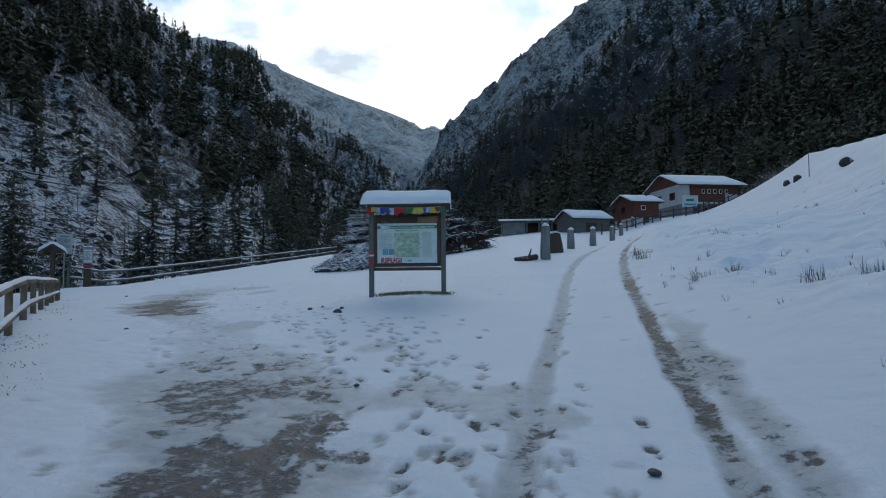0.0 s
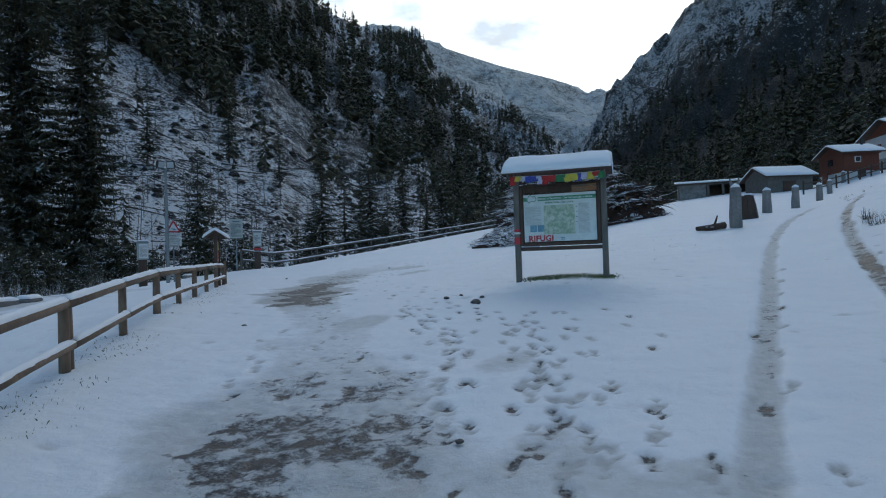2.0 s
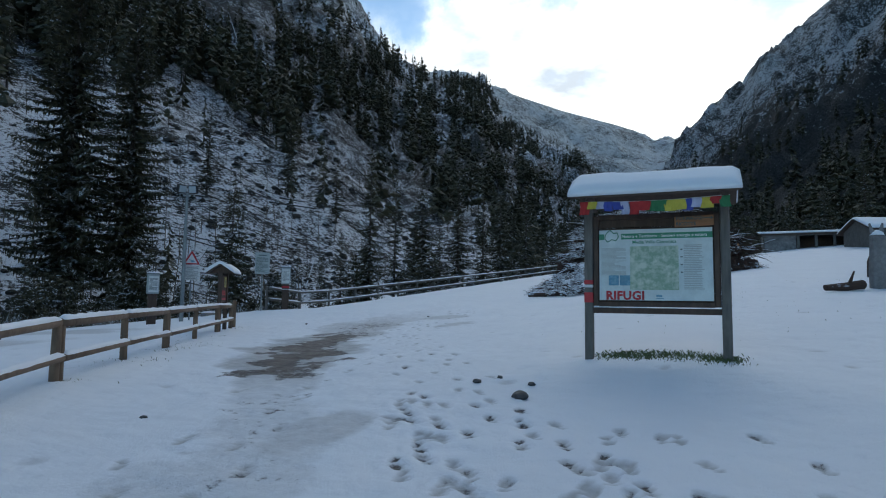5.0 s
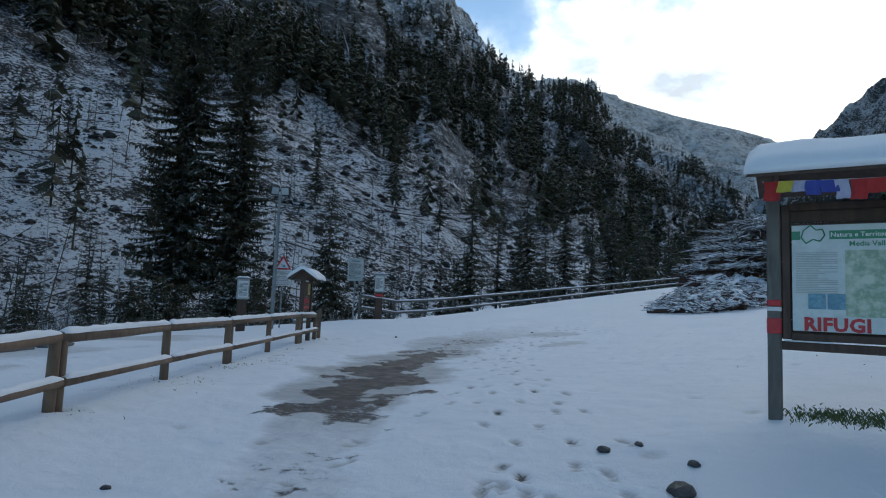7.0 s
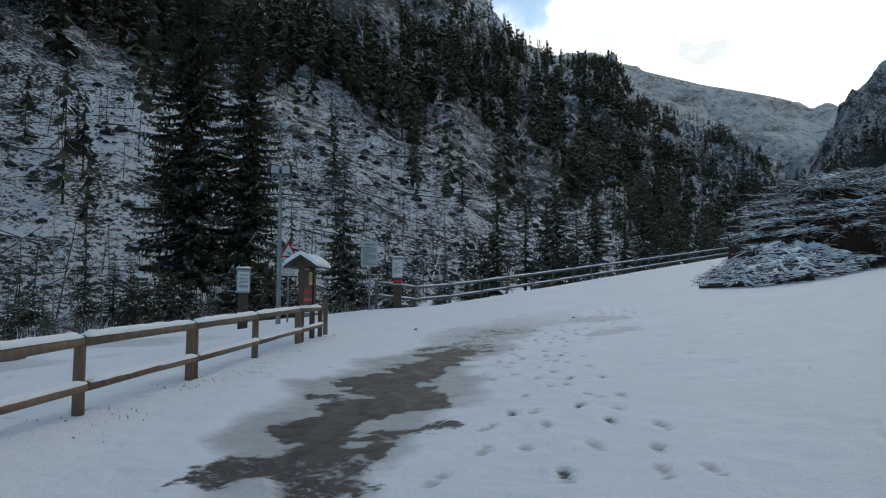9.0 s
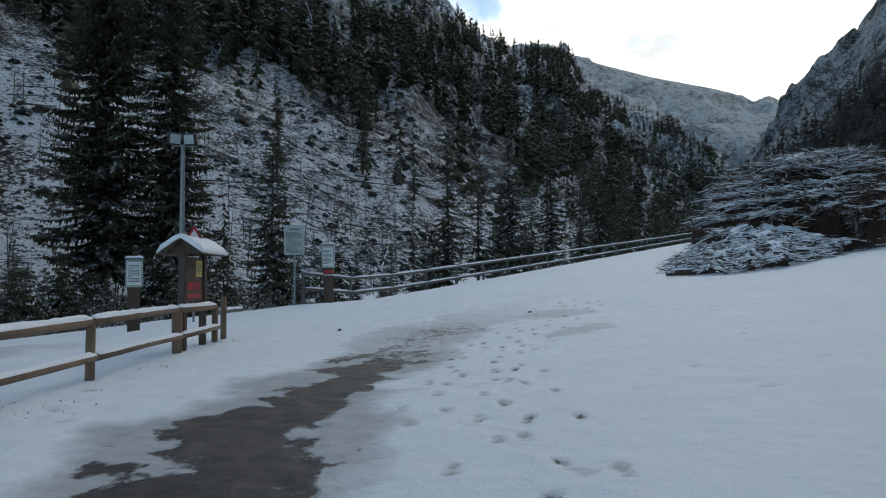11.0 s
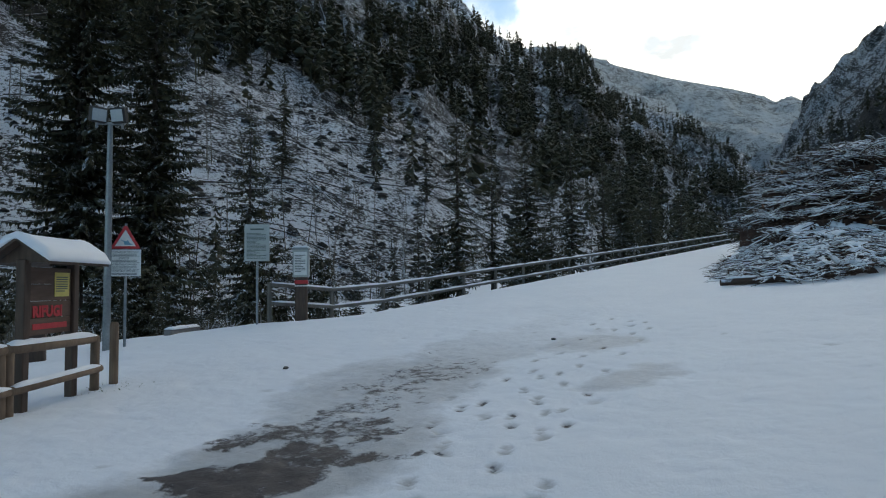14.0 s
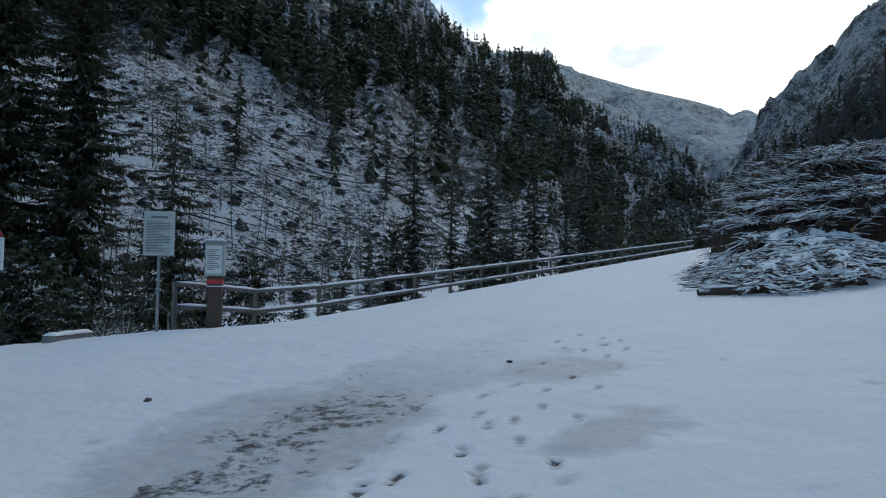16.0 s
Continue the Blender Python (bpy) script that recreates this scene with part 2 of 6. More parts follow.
def snow_material(name):
    m = Mat(name, 0.62)
    m.b.inputs["Subsurface Weight"].default_value = 0.0
    m.color(m.mix(m.noise(3, 4), (0.80, 0.83, 0.87), (0.90, 0.92, 0.95)))
    m.bump(m.noise(45, 5, 0.7), 0.006, 0.5)
    return m.m


SNOW = snow_material("snow")


def ground_material():
    m = Mat("snowy_ground", 0.6)
    wet, slush, grass = m.attr("wet"), m.attr("slush"), m.attr("grass")
    snow = m.mix(m.noise(0.7, 5), (0.78, 0.81, 0.86), (0.90, 0.92, 0.95))
    specks = m.ramp(m.noise(22, 6, 0.75), ((0.70, 0.0), (0.74, 1.0)))
    sl = m.mix(m.noise(6, 6, 0.7), (0.33, 0.335, 0.34), (0.62, 0.63, 0.64))
    road = m.mix(m.noise(18, 6, 0.7), (0.027, 0.021, 0.021), (0.088, 0.070, 0.068))
    turf = m.mix(m.noise(40, 4), (0.05, 0.065, 0.025), (0.16, 0.15, 0.08))
    frag = m.noise(9, 6, 0.7)
    patch = m.ramp(m.math("ADD", m.math("MULTIPLY", frag, 0.45), m.math("MULTIPLY", slush, 0.9)), ((0.40, 0.0), (0.92, 1.0)))
    c = m.mix(patch, snow, sl)
    wetmask = m.ramp(m.math("ADD", m.math("ADD", m.math("MULTIPLY", m.noise(4.6, 8, 0.74), 0.85), m.math("MULTIPLY", m.noise(13, 6, 0.7), 0.40)), m.math("MULTIPLY", wet, 0.55)), ((0.90, 0.0), (1.12, 1.0)))
    c = m.mix(wetmask, c, road)
    gm = m.ramp(m.math("ADD", m.math("MULTIPLY", m.noise(30, 5, 0.8), 0.6), m.math("MULTIPLY", grass, 0.55)), ((0.66, 0.0), (0.74, 1.0)))
    c = m.mix(gm, c, turf)
    m.color(c)
    m.rough(m.ramp(m.math("MAXIMUM", wetmask, m.math("MULTIPLY", patch, 0.6)), ((0.0, 0.62), (1.0, 0.40))))
    h1 = m.math("MULTIPLY", m.noise(5, 5), 1.0)
    h2 = m.math("MULTIPLY", m.noise(60, 4, 0.7), 0.28)
    m.bump(m.math("SUBTRACT", m.math("ADD", h1, h2), m.math("MULTIPLY", wetmask, 0.35)), 0.04, 0.8)
    return m.m


def slope_material(name, rock_a, rock_b, snow_low, scale, dark=(0.035, 0.035, 0.03), weights=(0.85, 0.5, 0.35), relief=1.2):
    """Snow-dusted mountain side: snow where it is flat and in patches, rock and scrub between."""
    m = Mat(name, 0.85)
    n_big = m.noise(scale * 0.12, 6, 0.62)
    n_mid = m.noise(scale, 8, 0.72)
    n_fine = m.noise(scale * 7, 6, 0.75)
    rock = m.mix(n_mid, rock_a, rock_b)
    rock = m.mix(m.ramp(n_fine, ((0.4, 0.0), (0.62, 1.0))), rock, dark)
    cover = m.math("ADD", m.math("MULTIPLY", n_fine, weights[0]), m.math("MULTIPLY", n_mid, weights[1]))
    cover = m.math("ADD", cover, m.math("MULTIPLY", n_big, weights[2]))
    cover = m.math("ADD", cover, m.math("MULTIPLY", m.attr("bare"), -0.4))
    snow = m.ramp(cover, ((snow_low, 0.0), (snow_low + 0.045, 1.0)))
    m.color(m.mix(snow, rock, (0.86, 0.88, 0.91)))
    m.bump(m.math("ADD", n_fine, n_mid), relief / scale, 0.9)
    return m.m


GROUND = ground_material()
SLOPE_LEFT = slope_material("wooded_slope", (0.018, 0.016, 0.014), (0.06, 0.05, 0.042), 0.715, 0.30, weights=(0.75, 0.45, 0.30), relief=0.18)
SLOPE_RIGHT = slope_material("rocky_slope", (0.06, 0.06, 0.06), (0.16, 0.155, 0.15), 0.83, 0.09)
SLOPE_FAR = slope_material("snowy_peak", (0.15, 0.15, 0.155), (0.28, 0.275, 0.27), 0.805, 0.06)


def foliage_material(name, a, b, snowy):
    m = Mat(name, 0.75)
    g = m.t.nodes.new("ShaderNodeNewGeometry")
    base = m.mix(g.outputs["Random Per Island"], a, b)
    if snowy < 1:
        lying = m.math("MULTIPLY", m.ramp(m.up(), ((0.15, 0.0), (0.6, 1.0))), m.ramp(m.noise(2.2, 5, 0.7), ((snowy, 0.0), (snowy + 0.1, 1.0))))
        base = m.mix(lying, base, (0.66, 0.70, 0.75))
    m.color(base)
    return m.m


SPRUCE = foliage_material("spruce_needles", (0.030, 0.032, 0.016), (0.088, 0.080, 0.040), 0.53)
SPRUCE_FAR = foliage_material("far_spruce", (0.026, 0.028, 0.014), (0.082, 0.076, 0.038), 0.60)
BARK = plain("bark", (0.045, 0.035, 0.028), (0.10, 0.08, 0.065), 9, 0.9, bump=0.02, stretch=(1, 1, 0.25))
WOOD_FENCE = plain("weathered_log", (0.13, 0.085, 0.055), (0.24, 0.165, 0.11), 14, 0.75, bump=0.006, stretch=(1, 1, 0.2))
WOOD_DARK = plain("dark_stained_wood", (0.045, 0.026, 0.018), (0.10, 0.062, 0.042), 16, 0.65, bump=0.004, stretch=(1, 1, 0.15))
WOOD_GREY = plain("greyed_wood", (0.10, 0.095, 0.085), (0.20, 0.185, 0.165), 14, 0.8, bump=0.004, stretch=(1, 1, 0.15))
STEEL = plain("galvanised_steel", (0.20, 0.23, 0.25), (0.32, 0.35, 0.37), 20, 0.45, 0.6, 0.001)
STONE = plain("grey_stone", (0.14, 0.135, 0.13), (0.30, 0.29, 0.28), 8, 0.85, bump=0.02)


# ---- ground sheet ----
def axis(lo, hi, step, far_lo, far_hi, grow):
    core = np.arange(lo, hi + step / 2, step)

    def out(start, end):
        vals, p, s = [], start, step
        while p < end:
            s *= grow
            p += s
            vals.append(p)
        return np.array(vals)
    return np.concatenate([-out(-lo, -far_lo)[::-1], core, out(hi, far_hi)])


def line_distance(x, y, pts):
    """Distance to a polyline, and how far along it (0 to 1) the nearest point is."""
    best = np.full(x.shape, 1e9)
    along = np.zeros(x.shape)
    n = len(pts) - 1
    for i in range(n):
        ax, ay = pts[i]
        dx, dy = pts[i + 1][0] - ax, pts[i + 1][1] - ay
        q = np.clip(((x - ax) * dx + (y - ay) * dy) / (dx * dx + dy * dy), 0, 1)
        d = np.hypot(x - ax - q * dx, y - ay - q * dy)
        along = np.where(d < best, (i + q) / n, along)
        best = np.minimum(best, d)
    return best, along


def left_rut(y):
    return 1.56 + 0.098 * y + 0.006 * np.maximum(y - 14, 0) ** 2


def right_rut(y):
    return 2.95 + 0.114 * y + 0.006 * np.maximum(y - 14, 0) ** 2


def build_ground():
    gx = axis(-15.5, 6.5, 0.055, -3000, 3000, 1.055)
    gy = axis(-1.5, 27.5, 0.055, -3000, 3500, 1.055)
    X, Y = np.meshgrid(gx, gy)
    Z = ground_z(np.clip(X, -140, 110), np.clip(Y, -60, 160))
    near = (np.abs(X + 4) < 40) & (np.abs(Y - 14) < 50)
    Z = Z + near * (0.05 * (fbm(X * 0.5, Y * 0.5, 4, 3) - 0.5) + 0.034 * (fbm(X * 3, Y * 3, 3, 8) - 0.5))
    bank = ss(0.3, 3, X - track_edge(Y)) * near
    Z = Z + bank * (0.55 * (fbm(X * 0.33, Y * 0.33, 2, 24) - 0.5) + 0.16 * (1 - np.abs(2 * fbm(X * 1.1, Y * 1.1, 3, 23) - 1)) - 0.1)
    Z = Z + bank * (0.8 * (fbm(X * 0.6, Y * 0.6, 4, 21) - 0.5) + 0.10 * (fbm(X * 2.6, Y * 2.6, 3, 22) - 0.5))
    wet, slush, grass = np.zeros(X.shape), np.zeros(X.shape), np.zeros(X.shape)
    warp = (fbm(X * 0.9, Y * 0.9, 4, 5) - 0.5)
    # wheel ruts
    for rut, depth in ((left_rut, 0.5), (right_rut, 0.9)):
        d = np.abs(X - rut(Y) - 0.06 * (fbm(Y * 0.8, Y * 0.1, 2, 4) - 0.5)) + 0.10 * warp + 0.08 * (fbm(X * 5, Y * 2, 2, 41) - 0.5)
        k = (1 - ss(0.07, 0.22, d)) * (Y > -40) * (1 - ss(26, 40, Y))
        Z -= 0.03 * k - 0.012 * np.exp(-((d - 0.22) / 0.06) ** 2) * (Y < 40)
        slush = np.maximum(slush, k * (0.55 + 0.25 * depth))
        wet = np.maximum(wet, k * (depth * 0.62 + 0.5 * (fbm(X * 2, Y * 0.7, 2, 9) - 0.45)))
    side = (1 - ss(0.05, 0.34, np.abs(X - right_rut(Y) - 0.34) + 0.55 * warp)) * (1 - ss(5, 11, Y)) * near
    slush = np.maximum(slush, side * 0.72)
    wet = np.maximum(wet, side * 0.45)
    Z -= 0.02 * side
    # trodden lane of slush and bare wet asphalt
    lane = [(0.15, -2.2), (-0.35, 1.1), (-1.3, 3.7), (-2.8, 6.6), (-5.1, 9.5), (-7.1, 11.9), (-8.5, 14.0), (-9.9, 16.7), (-11.1, 19.0), (-11.9, 21.2), (-12.3, 24.0), (-12.8, 29)]
    half = np.interp(np.linspace(0, 1, 200), np.linspace(0, 1, 12), [0.8, 0.95, 1.15, 0.7, 0.5, 0.9, 1.1, 0.9, 0.8, 1.2, 0.9, 0.6])
    strong = np.interp(np.linspace(0, 1, 200), np.linspace(0, 1, 12), [0.74, 0.80, 0.70, 0.4, 0.4, 0.95, 1.0, 0.92, 0.6, 0.7, 0.35, 0.15])
    d, al = line_distance(X, Y, lane)
    idx = np.clip((al * 199).astype(int), 0, 199)
    k = 1 - ss(0.65, 1.55, (d + 1.7 * warp) / half[idx])
    k *= near
    slush = np.maximum(slush, k * np.minimum(strong[idx], 1) * 0.95)
    core = 1 - ss(0.3, 1.0, (d + 2.2 * (fbm(X * 1.6, Y * 1.6, 4, 31) - 0.5)) / half[idx])
    soft = np.interp(al, [0, 0.2, 0.36, 0.62, 0.75, 1], [0.86, 0.90, 1, 1, 0.85, 0.65])
    wet = np.maximum(wet, core * strong[idx] * soft * 0.95 * near)
    Z -= 0.03 * k * strong[idx]
    # lumps of half-melted snow
    Z += 0.06 * slush * near * (fbm(X * 5.5, Y * 5.5, 3, 61) - 0.45)
    # scattered grey patches
    for px, py, pr in ((-15.5, 11.0, 1.4), (-18.0, 14.5, 1.5), (-13.2, 8.0, 1.0), (0.9, 4.3, 0.5), (1.6, 3.2, 0.35), (-0.2, 6.3, 0.5), (-10.5, 24.0, 0.8), (-3.6, 8.2, 0.5), (-9.0, 21.5, 0.6)):
        q = 1 - ss(0.4, 1.2, (np.hypot(X - px, (Y - py) * 0.6) + 1.6 * warp) / pr)
        slush = np.maximum(slush, q * 0.55)
    # grass coming through below the board and along the fence
    fd, fa = line_distance(X, Y, [(-3.6, 2.6), (-8.1, 8.5), (-15.6, 18.5)])
    grass = np.maximum(grass, (1 - ss(0.1, 0.75, fd + 0.8 * warp)) * 0.56)
    gb = np.hypot((X + 1.0) / 1.15, (Y - 12.8) / 0.42)
    grass = np.maximum(grass, (1 - ss(0.3, 1.25, gb + 2.0 * warp)) * 0.50)
    grass = np.maximum(grass, (X > -4) * (Y > 15) * (Y < 34) * (X < 2.5) * 0.24 * near)
    # footprints: heel and sole pressed into the snow
    rng = random.Random(11)
    trails = [([(0.7, 0.4), (0.2, 4.0), (-1.2, 8.0), (-4.6, 12.0), (-7.4, 15.8), (-9.2, 18.6), (-10.3, 22.0), (-11.4, 28.0)], 3),
              ([(0.9, -0.5), (0.3, 3.6), (-1.0, 7.4), (-3.2, 10.2)], 7), ([(0.0, 0.0), (-1.0, 3.4), (-2.4, 6.2)], 5),
              ([(2.0, 0.3), (1.0, 4.0), (-0.9, 9.5)], 8), ([(3.0, 1.0), (3.6, 9.0), (4.2, 14.0)], 2),
              ([(-2.0, 5.2), (-4.6, 9.4), (-6.0, 13.8), (-8.2, 18.0), (-10.4, 22.0)], 2)]
    steps = []
    for pts, count in trails:
        cum = [0.0]
        for a, b in zip(pts, pts[1:]):
            cum.append(cum[-1] + math.dist(a, b))
        for _ in range(count):
            off, s, foot = rng.gauss(0, 0.55), rng.uniform(0, 0.6), 1
            back = rng.random() < 0.35
            while s < cum[-1]:
                i = max(j for j in range(len(pts) - 1) if cum[j] <= s)
                q = (s - cum[i]) / (cum[i + 1] - cum[i])
                dx, dy = pts[i + 1][0] - pts[i][0], pts[i + 1][1] - pts[i][1]
                n = math.hypot(dx, dy)
                dx, dy = dx / n, dy / n
                o = off + foot * 0.11 + rng.gauss(0, 0.03)
                if rng.random() < 0.8:
                    steps.append((pts[i][0] + q * dx * n - dy * o, pts[i][1] + q * dy * n + dx * o, math.atan2(dy, dx) + rng.gauss(0, 0.15) + (math.pi if back else 0), rng.uniform(0.5, 1)))
                foot = -foot
                s += rng.uniform(0.55, 0.75)
    ix0, iy0 = np.searchsorted(gx, -15.5), np.searchsorted(gy, -1.5)
    for fx, fy, ang, deep in steps:
        i, j = int(ix0 + (fx + 15.5) / 0.055), int(iy0 + (fy + 1.5) / 0.055)
        if not (10 < i - ix0 < 390 and 10 < j - iy0 < 517):
            continue
        sl = (slice(j - 5, j + 6), slice(i - 5, i + 6))
        dx, dy = X[sl] - fx, Y[sl] - fy
        u, v = dx * math.cos(ang) + dy * math.sin(ang), -dx * math.sin(ang) + dy * math.cos(ang)
        sole = np.exp(-((u - 0.05) / 0.10) ** 4 - (v / 0.055) ** 4)
        heel = np.exp(-((u + 0.11) / 0.05) ** 4 - (v / 0.045) ** 4)
        pr = np.maximum(sole, heel)
        Z[sl] -= pr * 0.045 * deep * (1 - 0.7 * slush[sl])
        Z[sl] += 0.012 * np.exp(-((np.hypot(u / 1.7, v) - 0.10) / 0.03) ** 2) * (1 - slush[sl])
        slush[sl] = np.maximum(slush[sl], pr * (0.70 + 0.30 * deep))
        wet[sl] = np.maximum(wet[sl], pr * 1.15 * max(0, deep - 0.3))
    # old dimples that fresh snow has half filled
    for k in range(900):
        fx, fy = rng.uniform(-14.5, 5.5), rng.uniform(-0.5, 26.5)
        i, j = int(ix0 + (fx + 15.5) / 0.055), int(iy0 + (fy + 1.5) / 0.055)
        sl = (slice(j - 5, j + 6), slice(i - 5, i + 6))
        q = np.exp(-((X[sl] - fx) / rng.uniform(0.07, 0.15)) ** 2 - ((Y[sl] - fy) / rng.uniform(0.07, 0.15)) ** 2)
        Z[sl] -= q * rng.uniform(0.008, 0.03)
        if rng.random() < 0.12:
            slush[sl] = np.maximum(slush[sl], q * 0.55)
    me = grid_mesh("ground", X, Y, Z)
    attribute(me, "wet", wet)
    attribute(me, "slush", slush)
    attribute(me, "grass", grass)
    me.materials.append(GROUND)
    return tagged(new("ground", me), "snow-covered ground with slushy wheel tracks and footprints", "ground", kind="structure")


ground = build_ground()

# ---- mountains ----
CENTRE = (-4.0, 12.0)


def mountain(name, sky, foot, crest, steep, rough, mat, label, seed, az_step=0.3, rows=150, bare=None, power=1.15):
    """A mountain side seen from the valley floor: for each bearing the height of its skyline, the distance of its foot and of its crest."""
    az = np.arange(sky[0][0], sky[-1][0] + 1e-6, az_step)
    el = np.interp(az, *zip(*sky))
    r0, r1 = np.interp(az, *zip(*foot)), np.interp(az, *zip(*crest))
    s = np.concatenate([np.linspace(0, 1, rows), [1.05, 1.15, 1.3]])
    A, S = np.meshgrid(np.radians(az), s)
    R0, R1 = np.broadcast_to(r0, A.shape), np.broadcast_to(r1, A.shape)
    R = R0 * (R1 / R0) ** np.clip(S, 0, 1) * np.where(S > 1, S, 1)
    u = np.clip((R - R0) / (R1 - R0), 0, 1)
    X, Y = CENTRE[0] + R * np.sin(A), CENTRE[1] + R * np.cos(A)
    z0 = ground_z(np.clip(CENTRE[0] + R0 * np.sin(A), -140, 110), np.clip(CENTRE[1] + R0 * np.cos(A), -60, 160)) - 1.5
    top = 2.0 + np.tan(np.radians(np.broadcast_to(el, A.shape))) * R1
    Z = z0 + (top - z0) * u ** power
    Z = np.where(S > 1, top - (S - 1) * R1 * 1.2, Z)
    lump = fbm(X / (steep * 6), Y / (steep * 6), 5, seed) - 0.5
    ridge = 1 - np.abs(2 * fbm(X / (steep * 2.2), Y / (steep * 2.2), 5, seed + 7) - 1)
    fade = np.clip(u * 6, 0, 1) * np.clip((1 - u) * 8, 0.03 if steep > 30 else 0.10, 1)
    Z = Z + fade * rough * (lump * 1.6 + (ridge - 0.6) * 0.9) * np.clip(R / 300, 0.12, 1.5)
    me = grid_mesh(name, X, Y, Z)
    attribute(me, "bare", bare(np.degrees(A), u) if bare else np.zeros(X.shape))
    me.materials.append(mat)
    return tagged(new(name, me), label, "mountain", kind="structure"), (az, s, X, Y, Z, u)


left_mountain, LM = mountain(
    "mountain_left",
    [(-150, 26), (-110, 33), (-76, 36), (-50, 32), (-39.9, 27.3), (-37.1, 26.0), (-36.4, 25.4), (-34.7, 23.0), (-33.6, 21.9), (-31.4, 21.3), (-29.2, 20.7), (-26.4, 20.2), (-24.6, 20.2), (-23.7, 18.3), (-22.8, 16.6), (-18.8, 14.5), (-15.1, 12.3), (-10, 9), (-6, 6.5), (0, 4.5)],
    [(-150, 50), (-90, 38), (-60, 40), (-40, 52), (-25, 80), (-14, 160), (0, 220)],
    [(-150, 500), (-76, 480), (-40, 620), (-24.6, 900), (-20, 950), (-10, 1000), (0, 1000)],
    12, 26, SLOPE_LEFT, "steep wooded slope with fresh snow and fallen trunks", 2, bare=lambda a, u: np.clip((u - 0.10) * 0.6, 0, 0.10) + 0.10 * np.exp(-((u - np.interp(a, [-60, -40, -30], [0.42, 0.40, 0.30])) / 0.22) ** 2))
right_mountain, RM = mountain(
    "mountain_right",
    [(-14, 5), (-9, 9), (-6.6, 13.7), (-4.9, 15.1), (-2.1, 17.4), (0.6, 20.4), (3.6, 22.8), (6.5, 24.6), (12, 27.5), (25, 31), (45, 32), (80, 30), (150, 26)],
    [(-14, 230), (-5, 190), (5, 150), (15, 128), (25, 118), (60, 105), (150, 80)],
    [(-14, 1000), (-6, 1100), (6, 1000), (30, 700), (150, 500)],
    16, 46, SLOPE_RIGHT, "dark rocky mountain dusted with snow", 5, bare=lambda a, u: np.clip(0.9 - u * 2.6, 0, 1))
far_mountain, FM = mountain(
    "mountain_far",
    [(-40, 21), (-30, 21.2), (-28.9, 21.4), (-27.8, 21.2), (-26.5, 21.0), (-24.3, 20.1), (-21.2, 19.0), (-17.1, 17.6), (-12.3, 16.1), (-10.5, 15.4), (-9.1, 14.5), (-8.0, 14.6), (-6.6, 13.7), (0, 12), (10, 10)],
    [(-40, 900), (10, 900)], [(-40, 2300), (10, 2500)],
    40, 42, SLOPE_FAR, "distant snow-covered mountain ridge", 9, 0.2, 110, power=0.9)


def on_mountain(data, azimuth, u):
    """The point of a mountain side at a bearing and a share of the way to its crest."""
    az, s, X, Y, Z, U = data
    j = int(np.clip(np.searchsorted(az, azimuth), 1, len(az) - 1))
    q = (azimuth - az[j - 1]) / (az[j] - az[j - 1])
    col = U[:, j - 1]
    i = int(np.clip(np.searchsorted(col, u), 1, len(s) - 4))
    p = (u - col[i - 1]) / max(col[i] - col[i - 1], 1e-9)

    def at(M):
        return float((M[i - 1, j - 1] * (1 - q) + M[i - 1, j] * q) * (1 - p) + (M[i, j - 1] * (1 - q) + M[i, j] * q) * p)
    return np.array([at(X), at(Y), at(Z)])


# ---- trees ----
def far_tree(rng, h, r, sprays, low):
    """A small conifer: loose drooping sprays of needles round a stem."""
    vs, fs = [], []
    for k in range(sprays):
        q = low + (0.99 - low) * (k + rng.random()) / sprays
        a = rng.uniform(0, 6.283)
        rr = (r * (1 - q) ** 0.7 + 0.012) * rng.uniform(0.45, 1.2)
        w = rr * rng.uniform(0.35, 0.75)
        ca, sa = math.cos(a), math.sin(a)
        z0, z1 = h * q, h * q - rr * rng.uniform(0.2, 1.0)
        b = len(vs)
        vs += [(-0.15 * rr * ca, -0.15 * rr * sa, z0 + 0.02 * h), (rr * ca - w * sa, rr * sa + w * ca, z1 - rng.uniform(0, 0.35) * rr), (rr * ca * 1.1 + w * sa, rr * sa * 1.1 - w * ca, z1 + rng.uniform(-0.2, 0.2) * rr)]
        fs.append((b, b + 1, b + 2))
    b = len(vs)
    vs += [(-0.010, 0, 0), (0.010, 0, 0), (0, 0.010, 0), (0, 0, h)]
    fs += [(b, b + 1, b + 3), (b + 1, b + 2, b + 3), (b + 2, b, b + 3)]
    return np.array(vs), fs


